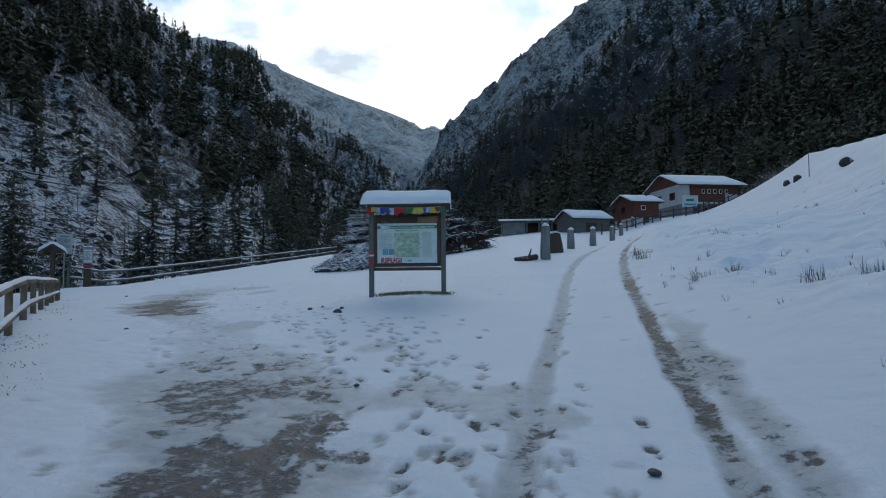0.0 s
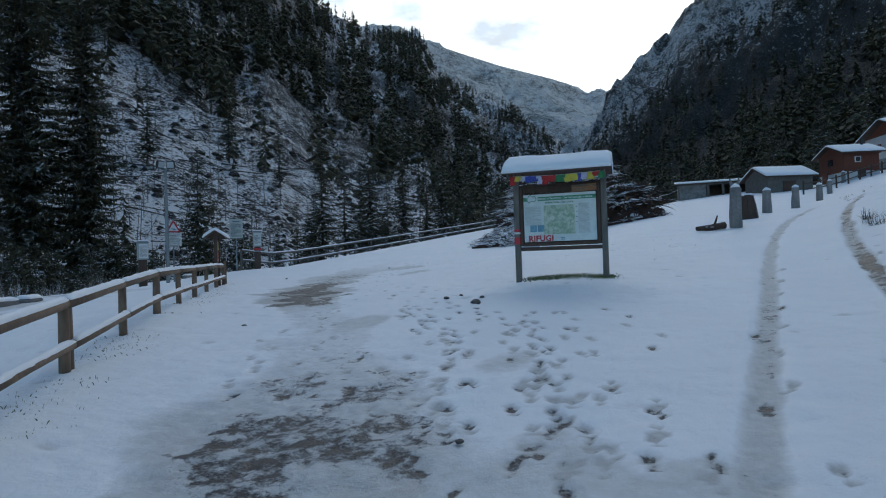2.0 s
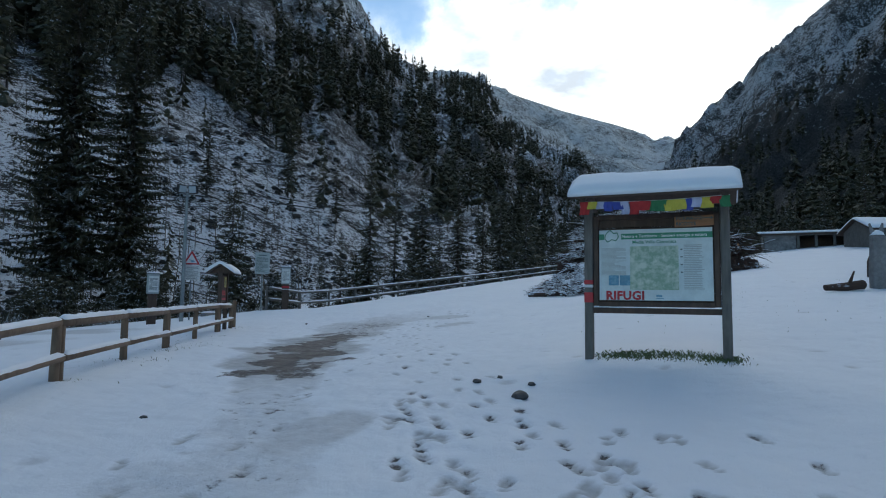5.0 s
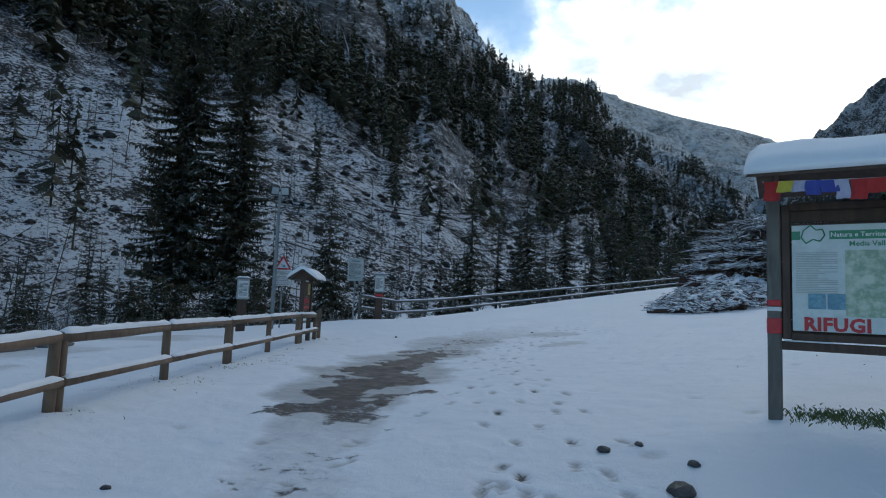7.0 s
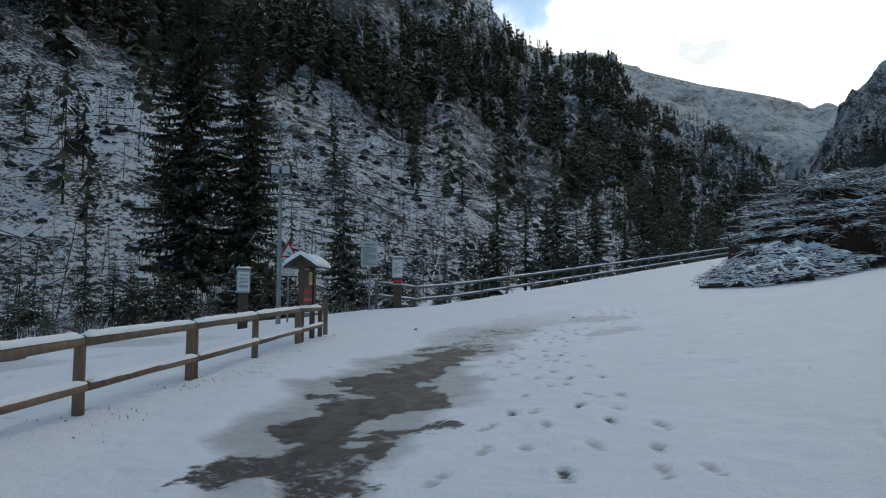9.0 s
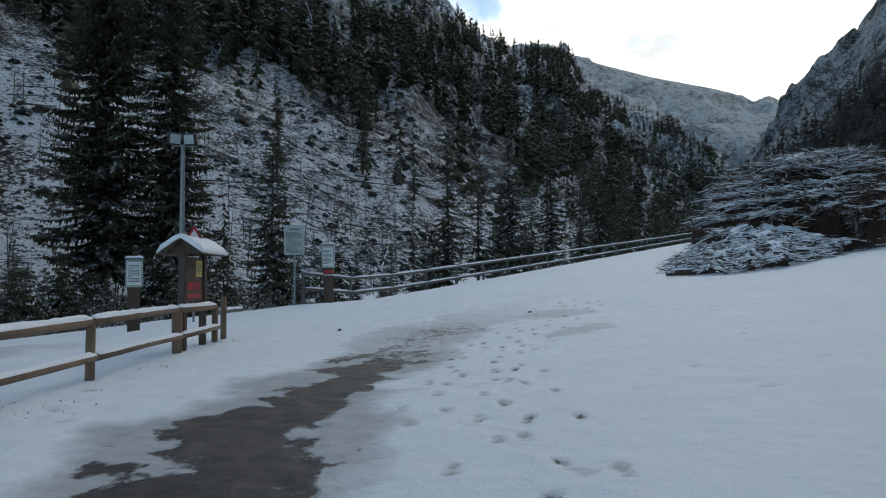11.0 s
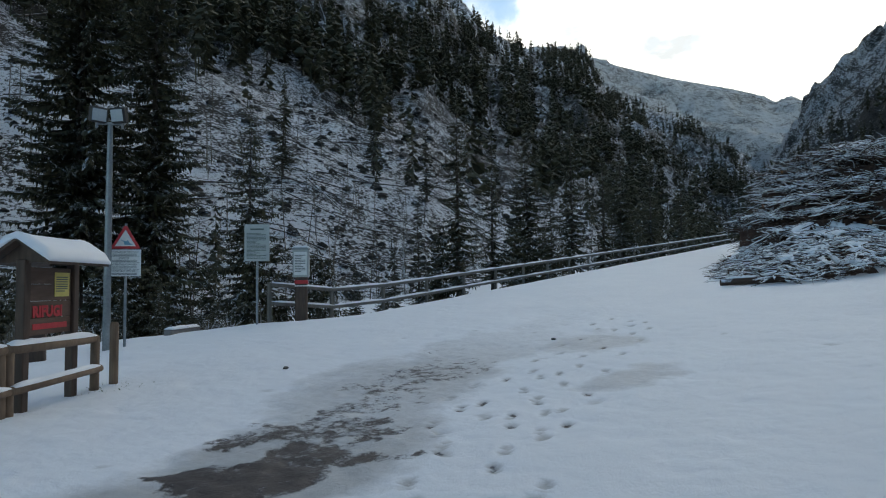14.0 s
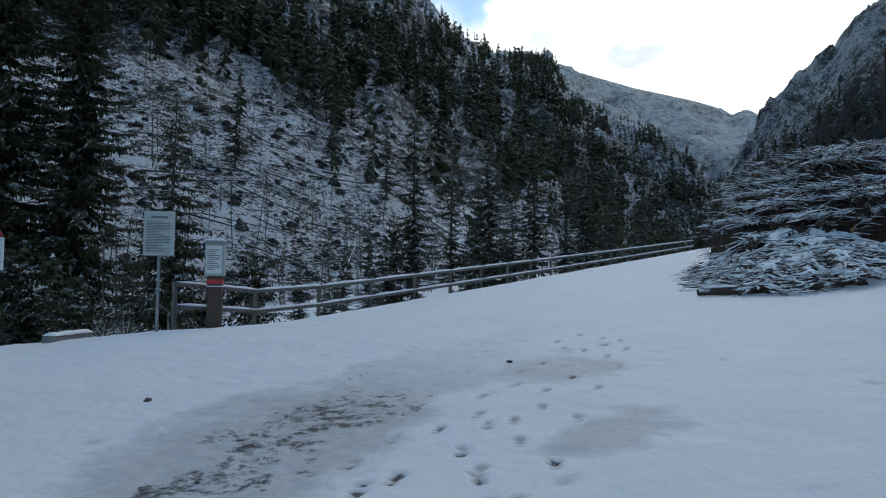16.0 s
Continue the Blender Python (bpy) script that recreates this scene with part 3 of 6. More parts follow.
def far_pine(rng):
    """A small broad pine: a bare stem below a loose stack of needle clumps."""
    vs, fs = [], []
    for k in range(11):
        q = rng.uniform(0.25, 0.97)
        a, rr = rng.uniform(0, 6.28), 0.15 * (1.1 - q) ** 0.6 * rng.uniform(0.1, 1)
        c = np.array([rr * math.cos(a), rr * math.sin(a), q])
        s = rng.uniform(0.05, 0.10) * (1.25 - 0.6 * q)
        b = len(vs)
        for dx, dy, dz in ((1, 0, 0), (0, 1, 0), (-1, 0, 0), (0, -1, 0), (0, 0, 0.8), (0, 0, -0.6)):
            vs.append(c + np.array([dx, dy, dz]) * s * rng.uniform(0.7, 1.4) + np.array([rng.gauss(0, 0.015), rng.gauss(0, 0.015), rng.gauss(0, 0.015)]))
        fs += [(b + i, b + (i + 1) % 4, b + 4) for i in range(4)] + [(b + (i + 1) % 4, b + i, b + 5) for i in range(4)]
    b = len(vs)
    vs += [(-0.012, 0, 0), (0.012, 0, 0), (0, 0, 0.85)]
    fs.append((b, b + 1, b + 2))
    return np.array([tuple(v) for v in vs]), fs


def forest(name, data, spots, mat, label, kinds=6, seed=1, size=(8, 16)):
    rng = random.Random(seed)
    shapes = [far_tree(rng, 1.0, rng.uniform(0.11, 0.20), rng.choice((34, 42, 50)), rng.choice((0.05, 0.1, 0.3))) for _ in range(kinds + 4)] + [far_pine(rng) for _ in range(5)]
    geo = Geo()
    for azimuth, u, k in spots:
        p = on_mountain(data, azimuth, u)
        vs, fs = rng.choice(shapes)
        h = rng.uniform(*size) * k
        a = rng.uniform(0, 6.28)
        c, s = math.cos(a), math.sin(a)
        w = vs * h
        w = np.stack([w[:, 0] * c - w[:, 1] * s, w[:, 0] * s + w[:, 1] * c, w[:, 2] - 0.4], -1)
        geo.add(w + p, fs)
    return tagged(part(name, geo, mat), label, "forest", kind="stuff")


def wooded(azm, p, u):
    """How thick the wood stands on the left slope: a felled strip below, broken rock above."""
    el = math.degrees(math.atan2(p[2] - 2.3, math.hypot(p[0] + 2.5, p[1] - 8.1)))
    low = np.interp(azm, [-80, -70, -65, -57, -52, -45, -37, -34, -30, -24, -20], [20.5, 20.5, 19.6, 18.6, 17.6, 16.4, 15.4, 13.0, 10.2, 6.5, 1])
    rock = np.interp(azm, [-80, -66, -57, -52, -48, -42, -35, -33], [24, 24, 23.5, 22.2, 21.0, 22.4, 23.4, 40])
    n1, n2 = float(vnoise(azm * 0.45, el * 0.5, 8)) - 0.5, float(vnoise(azm * 0.9, el * 0.9, 4))
    wood = float(ss(-2.2, 1.6, el - low + 5 * n1)) * (1 - 0.8 * float(ss(-1, 1.5, el - rock + 5 * n1)))
    return wood, wood * (0.07 + 1.7 * max(0, n2 - 0.30)) + 0.012 * (n2 > 0.6) + 0.003


rng = random.Random(5)
spots = []
while len(spots) < 6400:
    azm, u = rng.uniform(-98, -7), rng.random()
    wood, dens = wooded(azm, on_mountain(LM, azm, u), u)
    if rng.random() < dens:
        spots.append((azm, u, (0.75 + 0.25 * rng.random() if wood < 0.4 else 1.0 + 0.25 * u) * (1 - 0.6 * float(ss(0.72, 0.97, u)))))
for k in range(260):
    azm = rng.uniform(-37, -14)
    spots.append((azm, rng.uniform(0.93, 0.995), rng.uniform(0.25, 0.5)))
forest_left = forest("forest_left", LM, spots, SPRUCE_FAR, "dark spruce forest on the steep snowy slope", seed=3)
spots = []
while len(spots) < 3900:
    azm, u = rng.uniform(-12, 60), rng.random() ** 1.5 * 0.36
    if rng.random() < (1.1 - u * 2.4) * (0.35 + 0.9 * float(vnoise(azm * 0.35, u * 12, 6))):
        spots.append((azm, u, 1.0))
forest_right = forest("forest_right", RM, spots, SPRUCE_FAR, "dark dense spruce forest below the rocks", seed=4, size=(8, 15))


def spruce(name, h, r, seed, bare=0.08, dense=1.0, fine=1.0, label="tall dark green spruce with snow on its boughs", gap=0.023, taper=0.75):
    """A spruce: tapered trunk and whorls of drooping boughs, each a fan of many small sprays."""
    rng = random.Random(seed)
    root = thing(name, (0, 0, 0), label, "tree", "spruces beyond the fence")
    lean = rng.uniform(-0.02, 0.02)
    trunk = Geo().tube([(lean * h * q, 0, h * q - 0.3) for q in (0, 0.02, 0.1, 0.35, 0.7, 0.98)], [h * 0.014, h * 0.012, h * 0.0105, h * 0.008, h * 0.004, 0.01], 8)
    vs, fs, n = [], [], 0
    limbs = Geo()
    z = h * bare
    while z < h * 0.985:
        q = z / h
        length = r * (1 - q) ** taper * rng.uniform(0.75, 1.1) + 0.12
        boughs = rng.choice((5, 6, 7)) if q < 0.85 else 4
        a0 = rng.uniform(0, 6.28)
        for b in range(boughs):
            if rng.random() > 0.93 * dense:
                continue
            zb = z + h * gap * rng.uniform(-0.9, 0.9)
            a = a0 + 6.283 * b / boughs + rng.uniform(-0.3, 0.3)
            L = length * rng.uniform(0.6, 1.15)
            droop = rng.uniform(0.15, 0.75) * (1 - q * 0.8)
            ca, sa = math.cos(a), math.sin(a)
            segs = max(4, int(L / (0.11 * fine)))

            def bough(s):
                return s * L, zb - droop * L * s + 0.22 * L * s * s * s
            if L > 0.9:
                pts = [(lean * z + ca * bough(s)[0], sa * bough(s)[0], bough(s)[1]) for s in (0, 0.5, 0.9)]
                limbs.tube(pts, [0.022 * L ** 0.5, 0.014, 0.005], 4, cap=False)
            for i in range(segs):
                s = (i + rng.uniform(0.3, 1.0)) / segs
                x, zz = bough(s)
                wide = (L * 0.10 * (1.15 - s) + 0.075) * (1 if h < 20 else 1.25)
                for side in (-1, 1, rng.uniform(-0.4, 0.4)):
                    lx = wide * rng.uniform(0.7, 1.2)
                    back = -0.12 * L
                    o = np.array([x, 0, zz])
                    tip = o + np.array([lx * 0.75, side * lx * 0.8, -lx * rng.uniform(0.2, 0.95) * (1 if abs(side) == 1 else 1.9)])
                    mid1 = o + np.array([lx * 0.15, side * lx * 0.62, -0.05 * lx])
                    mid2 = o + np.array([lx * 0.85, side * lx * 0.25, -lx * 0.22])
                    quad = [o + np.array([back * 0.3, 0, 0.02]), mid1, tip, mid2]
                    for pnt in quad:
                        vs.append((lean * z + pnt[0] * ca - pnt[1] * sa, pnt[0] * sa + pnt[1] * ca, pnt[2]))
                    fs.append((n, n + 1, n + 2, n + 3))
                    n += 4
        z += h * gap * rng.uniform(0.6, 1.4)
    part("trunk", trunk, BARK, root)
    tagged(part("branchwork", limbs, BARK, root), kind="stuff")
    tagged(part("crown", Geo().add(vs, fs), SPRUCE, root), kind="stuff")
    return root


def bearing(azimuth, dist, eye=(-2.57, 8.14)):
    a = radians(azimuth)
    return eye[0] + dist * math.sin(a), eye[1] + dist * math.cos(a)


def terrain(x, y):
    """The height of ground or left mountain, whichever is higher."""
    z = gz(x, y)
    az = math.degrees(math.atan2(x - CENTRE[0], y - CENTRE[1]))
    d = math.hypot(x - CENTRE[0], y - CENTRE[1])
    if LM[0][0] < az < LM[0][-1]:
        j = int(np.searchsorted(LM[0], az))
        R = np.hypot(LM[2][:, j] - CENTRE[0], LM[3][:, j] - CENTRE[1])
        if R[0] < d:
            z = max(z, float(np.interp(d, R[:-3], LM[4][:-3, j])))
    return z


kinds = [spruce("spruce", 12, 2.0, 21, 0.10, 0.95), spruce("spruce", 12, 2.7, 22, 0.04, 0.95), spruce("spruce", 12, 1.8, 23, 0.12, 0.85),
         spruce("spruce", 29, 4.4, 24, 0.15, 0.98, 1.2, "very tall old spruce with a bare lower trunk", 0.0105, 0.5),
         spruce("spruce", 27, 3.8, 25, 0.05, 0.98, 1.2, "very tall slender spruce with snow on its boughs", 0.0115, 0.6),
         spruce("young_spruce", 3, 1.0, 26, 0.03, 0.95, 1.1, "bushy young spruce dusted with snow", 0.045)]
full = (12, 12, 12, 29, 27, 3)
near_trees = [(-63.4, 45, 29, 3), (-58.6, 45, 26, 4), (-50.2, 31, 10.5, 1), (-35.6, 44, 13.5, 0), (-30, 55, 13, 1), (-26.5, 62, 15, 0), (-33, 52, 12, 2), (-38.5, 40, 7, 2),
              (-71.0, 32, 8.5, 2), (-67.8, 30, 6.0, 1), (-76, 30, 5, 1), (-81, 31, 5.5, 0), (-43.4, 40, 4, 1), (-40.5, 42, 5, 0), (-22.5, 80, 15, 1), (-20, 95, 17, 0), (-17.5, 110, 18, 2),
              (-28.2, 48, 8, 0), (-24.0, 64, 12, 2), (-69, 44, 6, 0), (-74, 40, 5, 2),
              (-72, 75, 10, 2), (-36, 64, 9, 2), (-31, 75, 12, 0), (-80, 95, 12, 1), (-66.5, 100, 13, 2), (-51.0, 84, 14, 2), (-43.5, 98, 13, 0), (-38.8, 92, 12, 2),
              (-64.5, 27.5, 2.6, 1), (-61.5, 27, 3.2, 1), (-57.0, 26.5, 2.4, 1), (-54.8, 27, 3.4, 0), (-52.5, 28, 2.8, 1), (-67, 26, 2.2, 1), (-70.5, 26.5, 2.8, 0), (-73, 27, 2.0, 1), (-48.2, 29, 2.6, 1), (-45.2, 31, 3.0, 0), (-41, 34, 3.2, 1)]
thicket = random.Random(27)
for k in range(58):
    az_t = thicket.uniform(-80, -14) if k < 36 else thicket.uniform(-80, -52)
    near_trees.append((az_t, float(np.interp(az_t, [-78, -60, -45, -30, -14], [30, 28, 31, 42, 70])) * thicket.uniform(1.0, 1.3), thicket.uniform(1.6, 5.2), 5))
placed = set()
for azm, dist, height, kind in near_trees:
    x, y = bearing(azm, dist)
    m = pose(x, y, terrain(x, y) - 0.1, 0, 0, (azm * 77) % 360) @ Matrix.Scale(height / full[kind], 4)
    if kind in placed:
        ob = copy_thing(kinds[kind], m)
        ob.scale = (height / full[kind],) * 3
    else:
        kinds[kind].matrix_world = m
        placed.add(kind)


# ---- wooden post-and-rail fence ----
def snow_cap(geo, a, b, width, thick, rng, n=None):
    """A rounded ridge of snow lying along a bar from a to b."""
    a, b = np.array(a, float), np.array(b, float)
    n = n or max(4, int(np.linalg.norm(b - a) / 0.12))
    pts = [a + (b - a) * i / n for i in range(n + 1)]
    d = (b - a) / np.linalg.norm(b - a)
    side = np.cross(d, (0, 0, 1))
    side /= np.linalg.norm(side)
    vs, fs = [], []
    for i, p in enumerate(pts):
        k = (0.35 if i in (0, n) else 1.0) * rng.uniform(0.8, 1.12)
        w = width * rng.uniform(0.9, 1.05) / 2
        for u, v in ((-1, -0.15), (-0.92, 0.45), (-0.5, 0.9), (0, 1.0), (0.5, 0.9), (0.92, 0.45), (1, -0.15)):
            vs.append(p + side * u * w + np.array([0, 0, thick * k * v]))
    for i in range(n):
        fs += [(i * 7 + k, i * 7 + k + 1, i * 7 + 7 + k + 1, i * 7 + 7 + k) for k in range(6)]
    fs += [(6, 5, 4, 3, 2, 1, 0), tuple(range(n * 7, n * 7 + 7))]
    geo.add(vs, fs)


def wooden_fence():
    rng = random.Random(8)
    root = thing("wooden_fence", (-8.11, 8.52, gz(-8.11, 8.52)), "low weathered log fence with snow lying on its rails", "fence")
    o = np.array(root.matrix_world.translation)
    spots = [(-8.11 - 0.606 * 2.5 * k, 8.52 + 0.796 * 2.5 * k) for k in range(-4, 4)] + [(-14.30, 16.66), (-15.23, 18.0)]
    H = 0.74
    for i, (x, y) in enumerate(spots):
        g = Geo()
        twins = ((-0.062, 0.062) if i % 2 == 0 and i < 9 else (0.0,))
        for off in twins:
            px, py, pz = x - 0.593 * off - o[0], y + 0.805 * off - o[1], gz(x, y) - o[2]
            tilt = rng.uniform(-0.012, 0.012)
            g.tube([(px, py, pz - 0.3), (px + tilt, py, pz + 0.3), (px + tilt * 2, py, pz + H - 0.02), (px + tilt * 2, py, pz + H)], [0.062, 0.06, 0.058, 0.045], 12, jitter=0.03, rng=rng)
        part("post", g, WOOD_FENCE, root, smooth=True)
    x, y = -15.46, 18.36
    part("end_post", Geo().tube([(x - o[0], y - o[1], gz(x, y) - o[2] - 0.3), (x - o[0], y - o[1], gz(x, y) - o[2] + 0.86), (x - o[0], y - o[1], gz(x, y) - o[2] + 0.9)], [0.062, 0.06, 0.045], 12), WOOD_FENCE, root, "taller end post")
    for (xa, ya), (xb, yb) in zip(spots, spots[1:]):
        for hh, rad, cap in ((H + 0.03, 0.062, 0.062), (0.30, 0.052, 0.05)):
            drop = 0.06 if hh > 0.5 and xb < -15 else 0
            a = np.array([xa - o[0], ya - o[1], gz(xa, ya) - o[2] + hh])
            b = np.array([xb - o[0], yb - o[1], gz(xb, yb) - o[2] + hh - drop])
            side = np.array([0.805, 0.593, 0]) * (0.0 if hh > 0.5 else 0.07)
            mid = (a + b) / 2 + np.array([0, 0, rng.uniform(-0.015, 0.015)])
            d = (b - a) / np.linalg.norm(b - a)
            part("rail", Geo().tube([a + side - d * 0.02, mid + side, b + side + d * 0.02], [rad * 1.03, rad, rad * 0.95], 12, jitter=0.02, rng=rng), WOOD_FENCE, root, smooth=True)
            g = Geo()
            up = np.array([0, 0, rad * 0.75])
            snow_cap(g, a + side + up + d * 0.03, b + side + up - d * 0.03, rad * 1.75, cap, rng)
            part("snow_cover", g, SNOW, root, "strip of snow on the rail", smooth=True)


wooden_fence()


# ---- far guard rail ----
def guard_rail():
    rng = random.Random(9)
    y0, y1 = 24.2, 74.0
    root = thing("guard_rail", (-19.7, y0, gz(-19.7, y0)), "long timber guard rail beside the snowy road", "fence")
    o = np.array(root.matrix_world.translation)

    def at(y, hh):
        x = -19.75 + 0.2 * math.sin((y - 25) * 0.08)
        return np.array([x - o[0], y - o[1], gz(-19.6, y) - o[2] + hh])
    y = y0
    while y < y1:
        part("post", Geo().box(at(y, 0.4), (0.09, 0.09, 1.3), bevel=0.012), WOOD_GREY, root)
        yn = y + 2.15
        for hh in (1.0, 0.5):
            a, b = at(y, hh), at(min(yn, y1 + 1), hh)
            part("rail", Geo().tube([a + (0.07, 0, 0), b + (0.07, 0, 0)], 0.055, 8), WOOD_GREY, root)
            g = Geo()
            snow_cap(g, a + (0.07, 0.01, 0.04), b + (0.07, -0.01, 0.04), 0.1, 0.05, rng, 7)
            part("snow_cover", g, SNOW, root, smooth=True)
        y = yn


guard_rail()


# ---- materials of the things ----
PAPER = plain("printed_board", (0.58, 0.66, 0.66), (0.66, 0.73, 0.73), 30, 0.4, bump=0.0005)
MAP = Mat("printed_map", 0.45)
MAP.color(MAP.mix(MAP.ramp(MAP.noise(9, 8, 0.7), ((0.42, 0.0), (0.6, 1.0))), (0.26, 0.38, 0.27), (0.56, 0.62, 0.52)))
MAP = MAP.m
GREEN = plain("green_print", (0.03, 0.22, 0.12), (0.05, 0.27, 0.15), 30, 0.4, bump=0.0005)
BLUE = plain("blue_print", (0.06, 0.22, 0.34), (0.25, 0.45, 0.55), 25, 0.4, bump=0.0005)
INK = plain("dark_ink", (0.06, 0.09, 0.09), (0.10, 0.13, 0.13), 30, 0.5, bump=0.0005)
WHITE_INK = plain("white_ink", (0.75, 0.8, 0.78), (0.82, 0.85, 0.84), 30, 0.5, bump=0.0005)
RED = plain("red_paint", (0.42, 0.02, 0.03), (0.55, 0.035, 0.045), 14, 0.5, bump=0.001)
WHITE = plain("white_paint", (0.68, 0.70, 0.70), (0.80, 0.81, 0.80), 9, 0.55, bump=0.001)
PLATE = plain("grey_plate", (0.36, 0.40, 0.40), (0.46, 0.50, 0.49), 9, 0.5, bump=0.001)
CONCRETE = plain("concrete_post", (0.17, 0.165, 0.16), (0.28, 0.27, 0.26), 10, 0.85, bump=0.006)
YELLOW = plain("yellow_sheet", (0.60, 0.50, 0.12), (0.70, 0.60, 0.20), 12, 0.6, bump=0.001)
BROWN_SIGN = plain("brown_sign_wood", (0.28, 0.13, 0.055), (0.40, 0.20, 0.10), 15, 0.7, bump=0.002, stretch=(0.2, 1, 1))
KIOSK_BOARD = plain("weathered_brown_board", (0.085, 0.050, 0.034), (0.15, 0.095, 0.07), 15, 0.75, bump=0.003, stretch=(0.2, 1, 1))
BLACK = plain("black_metal", (0.012, 0.012, 0.013), (0.03, 0.03, 0.03), 15, 0.45, bump=0.001)
LENS = plain("lamp_glass", (0.34, 0.40, 0.43), (0.46, 0.52, 0.55), 6, 0.12, bump=0.0005)
CLADDING = plain("red_brown_cladding", (0.10, 0.028, 0.015), (0.19, 0.06, 0.032), 5, 0.75, bump=0.01, stretch=(3, 3, 0.3))
PLASTER = plain("white_plaster", (0.52, 0.53, 0.53), (0.64, 0.65, 0.64), 2, 0.85, bump=0.004)
RUBBLE = plain("rubble_masonry", (0.13, 0.125, 0.12), (0.34, 0.33, 0.32), 3, 0.9, bump=0.05)
GLASS_DARK = plain("dark_window", (0.012, 0.014, 0.016), (0.03, 0.034, 0.04), 3, 0.12, bump=0.0)
FLAGS = [plain("flag_" + n, a, tuple(min(1, v * 1.3) for v in a), 20, 0.85, bump=0.002) for n, a in
         (("yellow", (0.50, 0.42, 0.06)), ("blue", (0.05, 0.07, 0.30)), ("white", (0.42, 0.42, 0.55)), ("red", (0.38, 0.03, 0.03)), ("green", (0.04, 0.17, 0.07)))]


def lettering(text, size, place, mat, parent, name="lettering", turn=(90, 0, 0), bold=0.0, align="LEFT", spacing=1.0, lift=0.002):
    cu = bpy.data.curves.new("words", "FONT")
    cu.body, cu.size, cu.offset, cu.extrude, cu.align_x, cu.space_character = text, size, bold, lift, align, spacing
    cu.resolution_u = 2
    tmp = bpy.data.objects.new("words", cu)
    scene.collection.objects.link(tmp)
    me = bpy.data.meshes.new_from_object(tmp.evaluated_get(bpy.context.evaluated_depsgraph_get()))
    bpy.data.objects.remove(tmp)
    me.materials.clear()
    me.materials.append(mat)
    ob = new(name, me)
    ob.parent = parent
    ob.matrix_local = pose(*place, *turn)
    return ob


def bars(geo, x0, x1, z0, z1, rows, y, rng, fill=0.95):
    for i in range(rows):
        z = z1 - (z1 - z0) * (i + 0.5) / rows
        w = (x1 - x0) * (fill if rng.random() < 0.75 else rng.uniform(0.3, 0.8))
        geo.box((x0 + w / 2, y, z), (w, 0.003, (z1 - z0) / rows * 0.42))
    return geo


def roof_snow(x0, x1, y_eave, z_eave, y_ridge, z_ridge, thick, rng, back=True):
    """A soft blanket of snow over a small gabled roof whose ridge runs along x."""
    nx, ny = 26, 18
    xs = np.linspace(x0, x1, nx)
    ys = np.linspace(y_eave, 2 * y_ridge - y_eave, ny)
    top, low = [], []
    for y in ys:
        for x in xs:
            q = abs(y - y_ridge) / abs(y_eave - y_ridge)
            roof = z_ridge + (z_eave - z_ridge) * q
            edge = min(1, min(x - x0, x1 - x) / 0.06 + 0.25) * min(1, (1 - q) / 0.10 + 0.30)
            soft = (0.04 * math.exp(-(q / 0.2) ** 2))
            wob = 0.03 * (float(vnoise(x * 3, y * 3, 3)) - 0.5)
            top.append((x, y, roof + thick * edge ** 0.5 + wob * edge - soft))
            low.append((x, y, roof - 0.004))
    vs = top + low
    o = nx * ny
    fs = []
    for j in range(ny - 1):
        for i in range(nx - 1):
            a = j * nx + i
            fs.append((a, a + 1, a + nx + 1, a + nx))
            fs.append((o + a + nx, o + a + nx + 1, o + a + 1, o + a))
    rim = [i for i in range(nx)] + [j * nx + nx - 1 for j in range(1, ny)] + [(ny - 1) * nx + i for i in range(nx - 2, -1, -1)] + [j * nx for j in range(ny - 2, 0, -1)]
    fs += [(rim[k], o + rim[k], o + rim[(k + 1) % len(rim)], rim[(k + 1) % len(rim)]) for k in range(len(rim))]
    return Geo().add(vs, fs)


